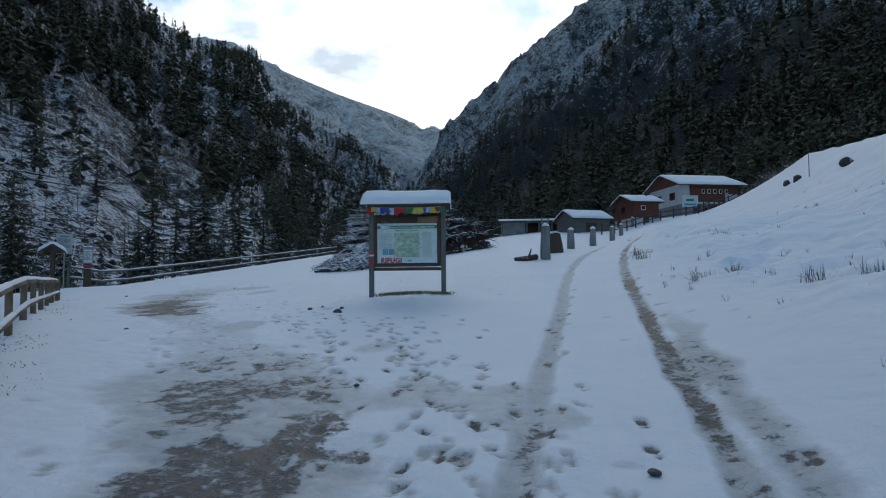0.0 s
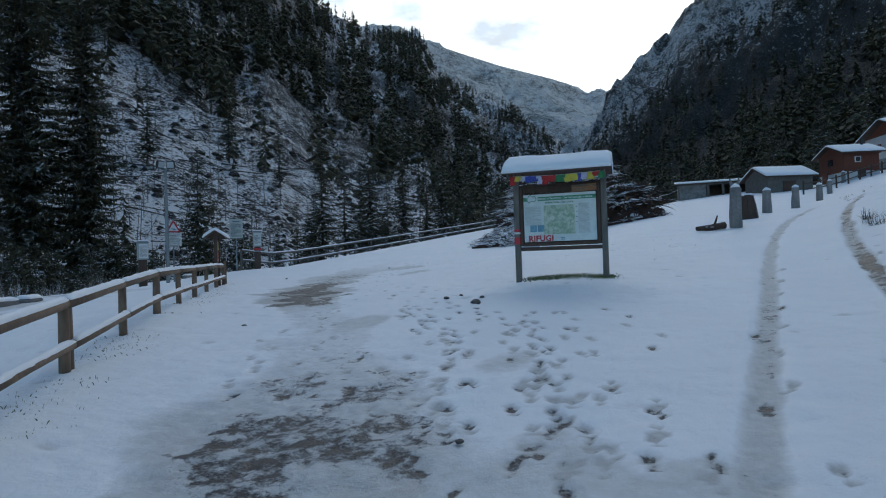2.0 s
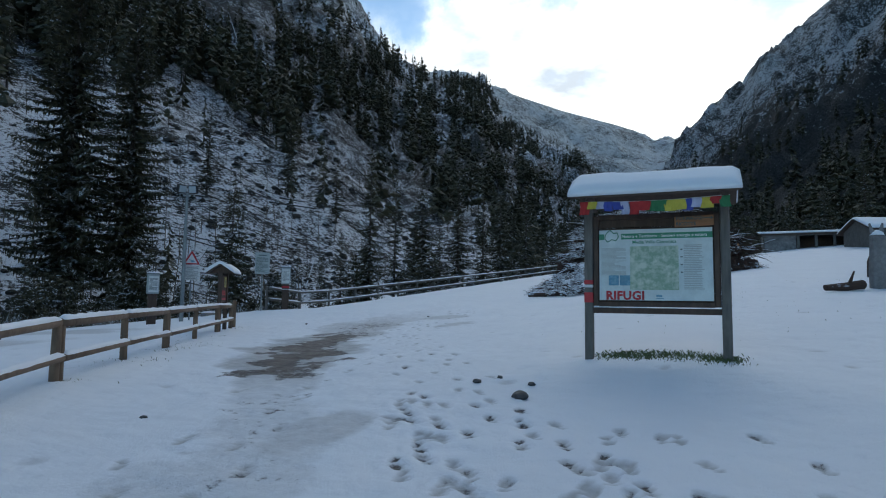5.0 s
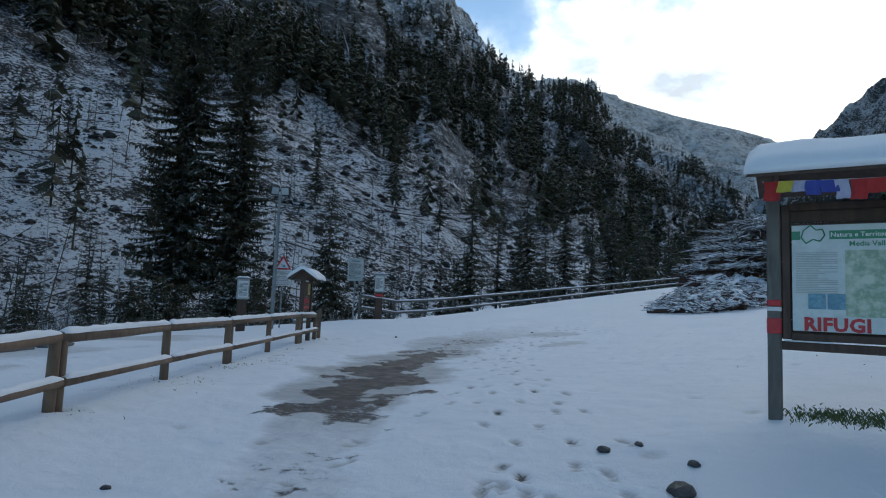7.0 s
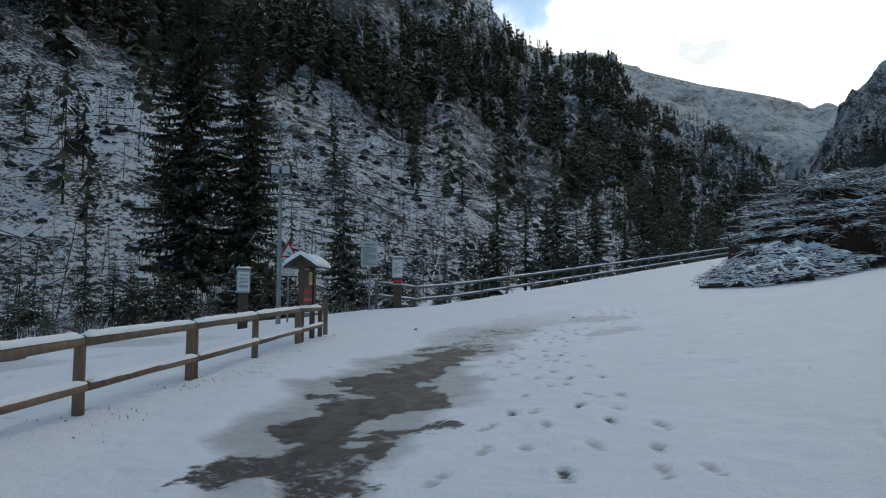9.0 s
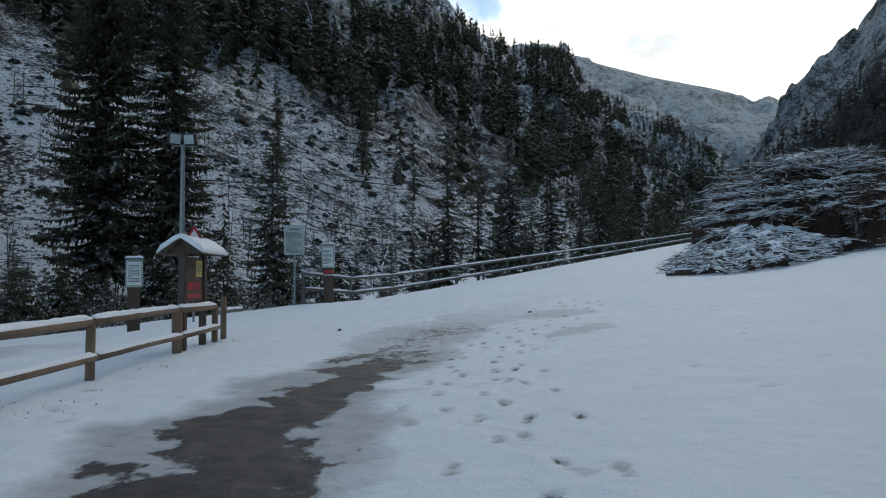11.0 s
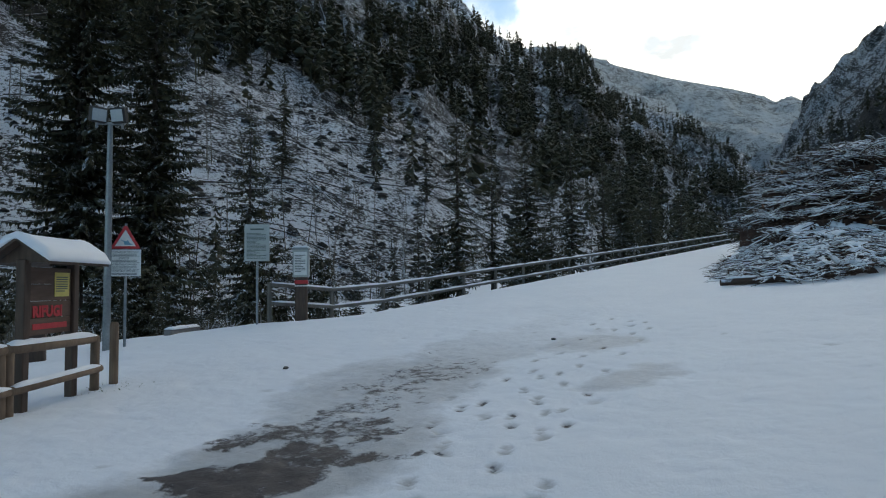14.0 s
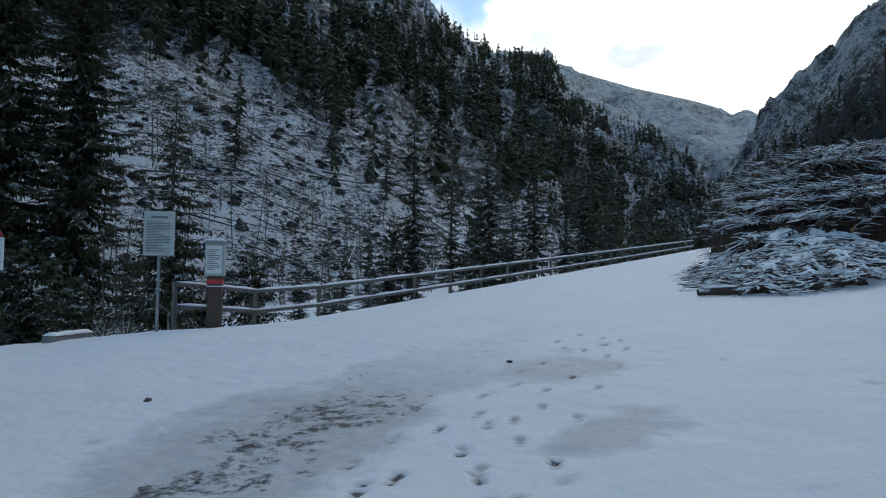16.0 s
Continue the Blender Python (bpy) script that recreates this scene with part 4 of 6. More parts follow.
# ---- trail information board ----
def information_board():
    rng = random.Random(3)
    zb = 1.40
    root = thing("information_board", (-1.09, 12.72, zb), "roofed dark wooden trail board with map and prayer flags", "information board", turn=5.6)
    root.scale = (0.97, 0.97, 0.97)
    for i, x in enumerate((-0.945, 0.945)):
        p = part("post", Geo().box((x, 0, 1.0), (0.125, 0.125, 2.5), bevel=0.015), WOOD_GREY, root, "square weathered wooden post")
        if i == 0:
            part("paint_band", Geo().box((x, -0.002, 1.06), (0.133, 0.133, 0.07), bevel=0.01), RED, p)
            part("paint_band", Geo().box((x, -0.002, 1.00), (0.132, 0.132, 0.05), bevel=0.01), WHITE, p)
            part("paint_band", Geo().box((x, -0.002, 0.83), (0.133, 0.133, 0.16), bevel=0.01), RED, p)
    part("lower_rail", Geo().box((0, 0, 0.64), (1.78, 0.06, 0.085), bevel=0.01), WOOD_DARK, root)
    g = Geo()
    snow_cap(g, (-0.86, -0.01, 0.685), (-0.45, -0.01, 0.685), 0.05, 0.02, rng, 6)
    part("snow_cover", g, SNOW, root, smooth=True)
    for k in range(7):
        part("plank", Geo().box((0, 0.02, 0.80 + k * 0.195), (1.76, 0.03, 0.19), bevel=0.004), WOOD_DARK, root)
    for x in (-0.835, 0.835):
        part("frame_bar", Geo().box((x, -0.02, 1.38), (0.075, 0.05, 1.34), bevel=0.006), WOOD_DARK, root)
    for z in (0.735, 2.03):
        part("frame_bar", Geo().box((0, -0.02, z), (1.595, 0.05, 0.075), bevel=0.006), WOOD_DARK, root)
    panel = part("map_panel", Geo().box((0, -0.055, 1.315), (1.565, 0.014, 1.045), bevel=0.002), PAPER, root, "pale printed trail panel")
    y = -0.065
    band = part("title_band", Geo().box((0.16, y, 1.735), (1.245, 0.006, 0.085)), GREEN, panel)
    part("title_band", Geo().box((-0.745, y, 1.735), (0.075, 0.006, 0.085)), GREEN, panel)
    g = Geo()
    pts = [(0, 0.10), (0.05, 0.05), (0.10, 0.06), (0.12, 0.0), (0.08, -0.06), (0.02, -0.04), (-0.04, -0.08), (-0.08, -0.02), (-0.06, 0.05)]
    for (ax, az), (bx, bz) in zip(pts, pts[1:] + pts[:1]):
        g.tube([(-0.62 + ax, y - 0.002, 1.735 + az), (-0.62 + bx, y - 0.002, 1.735 + bz)], 0.006, 4)
    part("outline_drawing", g, GREEN, panel)
    lettering("Natura e Territorio - Sentieri energia e natura", 0.062, (0.13, y - 0.004, 1.716), WHITE_INK, panel, bold=0.0008, align="CENTER")
    lettering("Media Valle Camonica", 0.068, (0.0, y - 0.002, 1.625), GREEN, panel, bold=0.001, align="CENTER")
    part("map_print", Geo().box((-0.005, y, 1.265), (0.67, 0.005, 0.64)), MAP, panel, "green and grey printed trail map")
    part("lettering", bars(Geo(), -0.75, -0.38, 1.16, 1.57, 24, y, rng), PLATE, panel)
    part("lettering", bars(Geo(), 0.40, 0.74, 0.95, 1.60, 26, y, rng, 0.7), PLATE, panel)
    for i in range(4):
        part("legend_mark", Geo().box((0.37, y - 0.002, 1.53 - i * 0.11), (0.03, 0.004, 0.016)), INK, panel)
    for x in (-0.575, -0.415):
        part("photo", Geo().box((x, y, 1.085), (0.145, 0.005, 0.15)), BLUE, panel, "small blue photograph")
    part("logo_bar", Geo().box((0.06, y, 0.86), (0.08, 0.004, 0.03)), BLUE, panel)
    part("logo_bar", Geo().box((0.07, y, 0.825), (0.10, 0.004, 0.012)), BLUE, panel)
    lettering("RIFUGI", 0.175, (-0.69, y - 0.004, 0.805), RED, panel, "painted_word", bold=0.007, spacing=1.05)
    sign = part("wooden_sign", Geo().box((0.545, -0.10, 1.925), (0.52, 0.025, 0.15), rot=(0, -2, 0), bevel=0.004), BROWN_SIGN, root, "small brown hand-lettered wooden sign")
    lettering("FORMAGGI", 0.07, (0.305, -0.115, 1.945), INK, sign, bold=0.002)
    lettering("RICOTTE", 0.065, (0.305, -0.115, 1.868), INK, sign, bold=0.002)
    part("arrow", Geo().box((0.72, -0.115, 1.965), (0.12, 0.004, 0.012)).add([(0.765, -0.117, 1.99), (0.765, -0.117, 1.94), (0.80, -0.117, 1.965)], [(0, 1, 2)]), INK, sign)
    # roof
    for ys in (-1, 1):
        part("roof_board", Geo().add([(-1.13, ys * 0.60, 2.25), (1.13, ys * 0.60, 2.25), (1.13, 0, 2.60), (-1.13, 0, 2.60), (-1.13, ys * 0.60, 2.285), (1.13, ys * 0.60, 2.285), (1.13, 0, 2.64), (-1.13, 0, 2.64)],
                                     [(0, 1, 2, 3), (7, 6, 5, 4), (0, 4, 5, 1), (3, 2, 6, 7), (1, 5, 6, 2), (0, 3, 7, 4)]), WOOD_DARK, root)
    for x in (-0.945, 0.945):
        part("rafter", Geo().prism([(-0.55, 2.20), (-0.55, 2.26), (0, 2.585), (0.55, 2.26), (0.55, 2.20), (0, 2.50)], -0.04, 0.04), WOOD_DARK, root).matrix_local = pose(x, 0, 0, 0, 0, 90)
    part("roof_snow", roof_snow(-1.15, 1.15, -0.62, 2.28, 0, 2.64, 0.13, rng), SNOW, root, "thick smooth snow on the roof", smooth=True)
    # prayer flags on a string below the eave
    order = [3, 0, 2, 1, 1, 2, 3, 3, 4, 4, 0, 0, 1, 2, 0, 3, 4]
    n = len(order)
    string = Geo().tube([(-1.0 + 2.0 * i / 12, -0.50, 2.215 - 0.03 * math.sin(math.pi * i / 12)) for i in range(13)], 0.004, 4)
    part("flag_string", string, WHITE, root)
    for i, c in enumerate(order):
        x0 = -0.99 + 1.98 * i / n
        w, hgt = 0.135 * rng.uniform(0.8, 1.25), rng.uniform(0.10, 0.19)
        z0 = 2.21 - 0.03 * math.sin(math.pi * i / n)
        cols = 6
        vs = []
        for yy in (0, 0.003):
            for r in range(5):
                for k in range(cols):
                    vs.append((x0 + w * k / (cols - 1) + 0.01 * math.sin(r + i), -0.515 + yy - 0.015 * math.sin(k * 1.3 + i * 2) * r / 4 - (i % 2) * 0.01, z0 - hgt * r / 4))
        o = 5 * cols
        fs = [(r * cols + k, r * cols + k + 1, (r + 1) * cols + k + 1, (r + 1) * cols + k) for r in range(4) for k in range(cols - 1)]
        fs += [tuple(o + q for q in reversed(f)) for f in fs]
        part("prayer_flag", Geo().add(vs, fs), FLAGS[c], root, "crumpled cloth prayer flag")


information_board()


# ---- roofed notice kiosk by the fence ----
def notice_kiosk():
    rng = random.Random(4)
    ax, ay, bx, by = -14.516, 16.89, -15.10, 17.65
    cx, cy = (ax + bx) / 2, (ay + by) / 2
    half = math.dist((ax, ay), (bx, by)) / 2
    root = thing("notice_kiosk", (cx, cy, gz(cx, cy)), "small dark wooden notice kiosk with a snowy gabled roof", "notice kiosk", turn=math.degrees(math.atan2(by - ay, bx - ax)) )
    for x in (-half, half):
        part("post", Geo().box((x, 0, 0.75), (0.115, 0.115, 2.1), bevel=0.012), WOOD_DARK, root)
    for k in range(4):
        part("plank", Geo().box((0, 0, 0.98 + k * 0.21), (2 * half - 0.12, 0.03, 0.205), bevel=0.004), KIOSK_BOARD, root)
    for sgn in (-1, 1):
        part("roof_board", Geo().add([(-half - 0.15, sgn * 0.40, 1.74), (half + 0.15, sgn * 0.40, 1.74), (half + 0.15, 0, 2.02), (-half - 0.15, 0, 2.02), (-half - 0.15, sgn * 0.40, 1.78), (half + 0.15, sgn * 0.40, 1.78), (half + 0.15, 0, 2.06), (-half - 0.15, 0, 2.06)],
                                     [(0, 1, 2, 3), (7, 6, 5, 4), (0, 4, 5, 1), (3, 2, 6, 7), (1, 5, 6, 2), (0, 3, 7, 4)]), WOOD_DARK, root)
    for x in (-half, half):
        part("gable_board", Geo().prism([(-0.33, 1.76), (0.33, 1.76), (0, 2.01)], -0.015, 0.015), WOOD_DARK, root).matrix_local = pose(x, 0, 0, 0, 0, 90)
    part("roof_snow", roof_snow(-half - 0.17, half + 0.17, -0.42, 1.775, 0, 2.06, 0.11, rng), SNOW, root, "thick snow on the roof", smooth=True)
    lettering("RIFUGI", 0.19, (-0.345, -0.024, 1.10), RED, root, "painted_word", bold=0.009)
    part("paint_patch", Geo().box((0.0, -0.0185, 0.98), (0.66, 0.006, 0.07)), RED, root)
    part("notice_sheet", Geo().box((0.22, -0.02, 1.50), (0.30, 0.005, 0.31)), YELLOW, root, "yellow printed notice")
    part("lettering", bars(Geo(), 0.10, 0.34, 1.4, 1.61, 7, -0.024, rng), INK, root)


notice_kiosk()


# ---- posts with notice boxes ----
def box_post(x, y, facing, label, band):
    rng = random.Random(int(x * -10))
    root = thing("notice_post", (x, y, gz(x, y)), label, "notice post", "posts with notice boxes", turn=facing)
    part("shaft", Geo().box((0, 0, 0.75), (0.31, 0.26, 1.9), bevel=0.03), WOOD_DARK, root)
    if band:
        for z, m in ((1.06, RED), (0.955, WHITE)):
            part("paint_band", Geo().box((0, 0, z), (0.335, 0.275, 0.14 if m is RED else 0.07), bevel=0.03), m, root)
    body = part("notice_box", Geo().box((0, -0.03, 1.56), (0.42, 0.28, 0.74), bevel=0.02), PLATE, root, "pale grey box with a printed notice")
    part("notice_sheet", Geo().box((0, -0.184, 1.56), (0.34, 0.006, 0.62)), WHITE, body)
    part("lettering", bars(Geo(), -0.15, 0.15, 1.32, 1.80, 11, -0.189, rng), INK, body)
    part("lid", Geo().prism([(-0.235, 1.93), (0.235, 1.93), (0.18, 1.99), (-0.18, 1.99)], -0.20, 0.14), STEEL, root)
    g = Geo()
    snow_cap(g, (-0.23, -0.03, 1.99), (0.23, -0.03, 1.99), 0.32, 0.06, rng, 6)
    part("snow_cover", g, SNOW, root, smooth=True)


box_post(-19.33, 24.92, 42, "grey post with red-white band and white notice box", True)
box_post(-20.7, 19.1, 62, "grey post with white notice box and snow on top", False)


def plate_sign():
    rng = random.Random(6)
    x, y = -19.62, 23.72
    root = thing("notice_sign", (x, y, gz(x, y)), "grey rectangular notice plate on a thin steel pole", "sign", turn=42)
    part("pole", Geo().tube([(0, 0, -0.3), (0, 0, 2.5)], 0.032, 10), STEEL, root)
    pl = part("plate", Geo().box((0, -0.045, 2.1), (0.64, 0.02, 0.96), bevel=0.008), PLATE, root)
    part("lettering", bars(Geo(), -0.26, 0.26, 1.68, 2.36, 20, -0.057, rng), INK, pl)
    part("heading_line", Geo().box((0, -0.057, 2.45), (0.34, 0.003, 0.04)), INK, pl)


plate_sign()


def warning_sign():
    rng = random.Random(7)
    x, y = -20.85, 20.95
    root = thing("warning_sign", (x, y, gz(x, y)), "red-bordered triangular warning sign with a white text plate", "sign", turn=52)
    part("pole", Geo().tube([(0, 0, -0.3), (0, 0, 2.9)], 0.032, 10), STEEL, root)
    tri = part("triangle", Geo().prism([(-0.325, 2.30), (0.325, 2.30), (0.028, 2.84), (-0.028, 2.84)], -0.06, -0.04), RED, root, "red triangle")
    part("triangle_field", Geo().prism([(-0.225, 2.358), (0.225, 2.358), (0, 2.75)], -0.066, -0.06), WHITE, tri)
    part("symbol", Geo().prism([(-0.02, 2.39), (0.17, 2.39), (0.10, 2.43), (0.05, 2.50), (0.02, 2.47), (-0.12, 2.52), (-0.03, 2.45)], -0.071, -0.066), BLUE, tri)
    pl = part("plate", Geo().box((0, -0.05, 1.965), (0.68, 0.02, 0.63), bevel=0.006), WHITE, root)
    part("plate_border", Geo().box((0, -0.0605, 1.80), (0.62, 0.002, 0.008)).box((0, -0.0605, 1.965), (0.62, 0.002, 0.008)).box((0, -0.0605, 2.12), (0.62, 0.002, 0.008)), INK, pl)
    for words, z in (("ATTENZIONE PERICOLO", 2.205), ("DANGER", 2.06), ("ATTENTION DANGER", 1.905), ("ACHTUNG GEFAHR", 1.75)):
        lettering(words, 0.056, (-0.02, -0.062, z), INK, pl, align="CENTER")
        part("small_print", bars(Geo(), -0.28, 0.28, z - 0.075, z - 0.02, 2, -0.062, rng), INK, pl)


warning_sign()


def flood_lamp():
    x, y = -20.75, 20.5
    root = thing("flood_light_pole", (x, y, gz(x, y)), "tall galvanised pole carrying two black floodlights", "lamp post", turn=50)
    part("pole", Geo().tube([(0, 0, -0.3), (0, 0, 3), (0.0, 0, 5.2)], [0.085, 0.075, 0.055], 14), STEEL, root)
    part("crossbar", Geo().box((0, 0, 5.23), (0.62, 0.06, 0.06), bevel=0.008), STEEL, root)
    for x0, yaw in ((-0.22, 34), (0.22, -22)):
        m = pose(x0, -0.12, 5.40, 14, 0, yaw)
        g = Geo().box((0, 0, 0), (0.38, 0.15, 0.36), bevel=0.03)
        head = part("floodlight", g, BLACK, root)
        head.matrix_local = m
        part("glass", Geo().box((0, -0.085, 0), (0.30, 0.012, 0.27), bevel=0.004), LENS, head)
        part("bracket", Geo().box((0, 0.05, -0.22), (0.05, 0.05, 0.18), bevel=0.005), STEEL, head)


flood_lamp()


# ---- brushwood pile ----
def twig_material(name, a, b, cover):
    m = Mat(name, 0.85)
    g = m.t.nodes.new("ShaderNodeNewGeometry")
    base = m.mix(g.outputs["Random Per Island"], a, b)
    lying = m.math("MULTIPLY", m.ramp(m.up(), ((0.0, 0.0), (0.3, 1.0))), m.ramp(m.noise(1.1, 5, 0.7), ((cover, 0.0), (cover + 0.08, 1.0))))
    m.color(m.mix(lying, base, (0.74, 0.78, 0.82)))
    m.bump(m.noise(30, 4), 0.004)
    return m.m


BRUSH = twig_material("snowy_brushwood", (0.028, 0.015, 0.010), (0.095, 0.055, 0.036), 0.55)
CUT_WOOD = plain("fresh_cut_wood", (0.34, 0.15, 0.06), (0.45, 0.22, 0.10), 12, 0.8, bump=0.002)
TRUNKS = twig_material("snowy_fallen_trunks", (0.04, 0.034, 0.03), (0.12, 0.10, 0.085), 0.36)
DARK_ROCK = twig_material("dark_stumps", (0.012, 0.011, 0.010), (0.05, 0.043, 0.036), 0.58)
TWIGS = twig_material("frosted_twigs", (0.05, 0.045, 0.030), (0.16, 0.13, 0.09), 0.42)
RUST = twig_material("rust_brown_needles", (0.022, 0.011, 0.008), (0.085, 0.040, 0.025), 0.60)


def brush_pile(skirt, tiers, count, seed, label, snowy, log_count):
    """A heap of cut branches: ragged ledges with overhanging snowy boughs above dark needle-brown hollows, and a low skirt in front.
    Each ledge and the skirt is (x, y, half width, half depth, height)."""
    rng = random.Random(seed)
    mx, my = tiers[0][0], tiers[0][1]
    root = thing("brushwood_pile", (mx, my, gz(mx, my)), label, "brushwood pile", "heaps of brushwood")
    o = np.array(root.matrix_world.translation)

    def rho(t, x, y, k):
        dx, dy = (x - t[0]) / t[2], (y - t[1]) / t[3]
        a = np.arctan2(dy, dx)
        return np.hypot(dx, dy) * (1 + 0.46 * (vnoise(a * 2.6 + 9, k * 3.1 + 0 * a, seed) - 0.5) + 0.26 * (vnoise(a * 9 + 40, k * 3.1 + 0 * a, seed + 2) - 0.5))

    def height(x, y):
        x, y = np.asarray(x, float), np.asarray(y, float)
        q = rho(skirt, x, y, 0)
        z = skirt[4] * (0.8 * np.clip(1.2 - q, 0, 1) ** 1.5 + 0.45 * np.clip(1.15 - q, 0, 0.5) * (0.3 + 1.4 * fbm(x * 0.9, y * 0.9, 3, seed + 1)))
        for k, t in enumerate(tiers):
            q = rho(t, x, y, k + 1)
            top = t[4] * (1.03 - 0.10 * q * q) + 0.34 * (fbm(x * 0.9, y * 0.9, 3, seed + 8) - 0.5)
            z = np.maximum(z, top * ss(1.0, 0.95, q))
        return z

    def on(x, y, lift=0.0):
        return np.array([x - o[0], y - o[1], gz(x, y) + float(height(x, y)) + lift - o[2]])
    big = tiers[0]
    reach = max(skirt[3], big[3]) * 1.15
    cx, cy = (skirt[0] + big[0]) / 2, (skirt[1] + big[1]) / 2 + 1.0
    wide = max(skirt[2], big[2]) * 1.25
    # core of packed needles and bark
    X, Y = np.meshgrid(np.linspace(cx - wide, cx + wide, 110), np.linspace(cy - reach * 1.2, cy + reach * 1.2, 150))
    hz = height(X, Y)
    Z = ground_z(X, Y) + np.where(hz > 1.3, hz * 0.97 - 0.16, hz * 0.75 - 0.2) + 0.45 * (fbm(X * 3.5, Y * 3.5, 3, seed + 3) - 0.62) - 0.25 * (hz < 0.25)
    me = grid_mesh("heap_core", X - o[0], Y - o[1], Z - o[2], False)
    me.materials.append(RUST)
    core = new("heap_core", me)
    core.parent = root
    core["label"] = "dark rust-brown needles inside the heap"
    g, white = Geo(), Geo()
    for n in range(count):
        if rng.random() < 0.42:
            a, q = rng.uniform(0, 6.283), math.sqrt(rng.random()) * 1.12
            x, y = skirt[0] + math.cos(a) * skirt[2] * q, skirt[1] + math.sin(a) * skirt[3] * q
            ledge = False
        else:
            k = rng.randrange(len(tiers))
            t = tiers[k]
            a = rng.uniform(0, 6.283)
            q = (0.97 - abs(rng.gauss(0, 0.16))) / float(rho(t, t[0] + math.cos(a) * t[2], t[1] + math.sin(a) * t[3], k + 1))
            x, y = t[0] + math.cos(a) * t[2] * q, t[1] + math.sin(a) * t[3] * q
            ledge = True
        base = float(height(x, y))
        if base < 0.05 and rng.random() < 0.5:
            continue
        out = math.atan2(y - big[1], x - big[0])
        way = out + rng.gauss(0, 1.2) + (rng.choice((-1, 1)) * 1.35 if rng.random() < 0.6 else 0)
        length = rng.uniform(0.5, 2.2) * (1 if base > 0.4 else 0.6)
        r = rng.choice((0.006, 0.007, 0.009, 0.011, 0.014, 0.018, 0.028))
        bend, ph = rng.gauss(0, 0.25), rng.uniform(0, 6.28)
        tilt = rng.gauss(0.0, 0.17)
        c = on(x, y, rng.uniform(-0.02, 0.16))
        pts = []
        for i in range(7):
            q = i / 6 - 0.4
            ang = way + bend * q * 2
            w = 0.03 * length * math.sin(6 * q + ph)
            px, py = c[0] + math.cos(ang) * length * q - math.sin(ang) * w, c[1] + math.sin(ang) * length * q + math.cos(ang) * w
            pz = c[2] + tilt * length * q - 0.10 * length * max(0, q) ** 2 + 0.02 * length * math.sin(9 * q + ph)
            if not ledge:
                pz = 0.5 * pz + 0.5 * (gz(px + o[0], py + o[1]) + float(height(px + o[0], py + o[1])) - o[2] + 0.06)
            pts.append(np.array([px, py, pz]))
        if not ledge and max(abs(pts[i + 1][2] - pts[i][2]) for i in range(6)) > 0.09 * length:
            continue
        g.tube(pts, [r * k2 for k2 in (1, 0.97, 0.9, 0.8, 0.65, 0.5, 0.25)], 4, cap=False)
        snowed = rng.random() < snowy * (1.0 if ledge else 0.8)
        if snowed:
            m0 = rng.choice((0, 0, 1, 2))
            seg = pts[m0:m0 + rng.choice((4, 5, 6))]
            white.tube([q + np.array([0, 0, r * 0.6 + 0.010]) for q in seg], [r * 0.7 + (0.004 if i in (0, len(seg) - 1) else 0.026 * rng.uniform(0.4, 1.4)) for i in range(len(seg))], 4, squash=0.7)
        for _ in range(3):
            i = rng.randrange(2, 6)
            s0 = pts[i]
            e = s0 + (pts[6] - pts[3]) * rng.uniform(0.3, 0.8) + np.array([rng.gauss(0, 0.18), rng.gauss(0, 0.18), rng.uniform(-0.14, 0.14)]) * min(1.3, length)
            mid = (s0 + e) / 2 + np.array([rng.gauss(0, 0.05), rng.gauss(0, 0.05), 0.04])
            g.tube([s0, mid, e], [r * 0.6, r * 0.45, r * 0.25], 3, cap=False)
            if snowed and rng.random() < 0.35:
                white.tube([s0 + (0, 0, 0.01), mid + (0, 0, 0.014), e + (0, 0, 0.008)], [0.008, 0.016, 0.005], 4, squash=0.8)
    # brown twigs bristling from the steep faces below the ledges
    bristle = Geo()
    for n in range(int(count * 0.45)):
        k = rng.randrange(len(tiers))
        t, below = tiers[k], (tiers[k - 1][4] if k else skirt[4] * 0.4)
        a = rng.uniform(0, 6.283)
        q = rng.uniform(0.93, 1.03) / float(rho(t, t[0] + math.cos(a) * t[2], t[1] + math.sin(a) * t[3], k + 1))
        x, y = t[0] + math.cos(a) * t[2] * q, t[1] + math.sin(a) * t[3] * q
        b = np.array([x - o[0], y - o[1], gz(x, y) + below + (t[4] - below) * rng.random() - o[2]])
        w, L, r = a + rng.gauss(0, 0.9), rng.uniform(0.35, 1.2), rng.choice((0.007, 0.010, 0.014, 0.022))
        rise = rng.gauss(-0.15, 0.35)
        pts = [b + np.array([math.cos(w + 0.3 * q2) * L * q2, math.sin(w + 0.3 * q2) * L * q2, L * (rise * q2 - 0.25 * q2 * q2)]) for q2 in (-0.4, 0.0, 0.35, 0.7)]
        bristle.tube(pts, [r, r * 0.9, r * 0.7, r * 0.3], 4, cap=False)
        for _ in range(2):
            e = pts[2] + np.array([rng.gauss(0, 0.2), rng.gauss(0, 0.2), rng.gauss(-0.05, 0.15)])
            bristle.tube([pts[1], (pts[1] + e) / 2 + (0, 0, 0.03), e], [r * 0.6, r * 0.5, r * 0.2], 3, cap=False)
    tagged(part("needle_twigs", bristle, BRUSH, root, "rust-brown twigs on the steep faces"), kind="stuff")
    # a few long thin shoots arching out of the top
    top = tiers[-1]
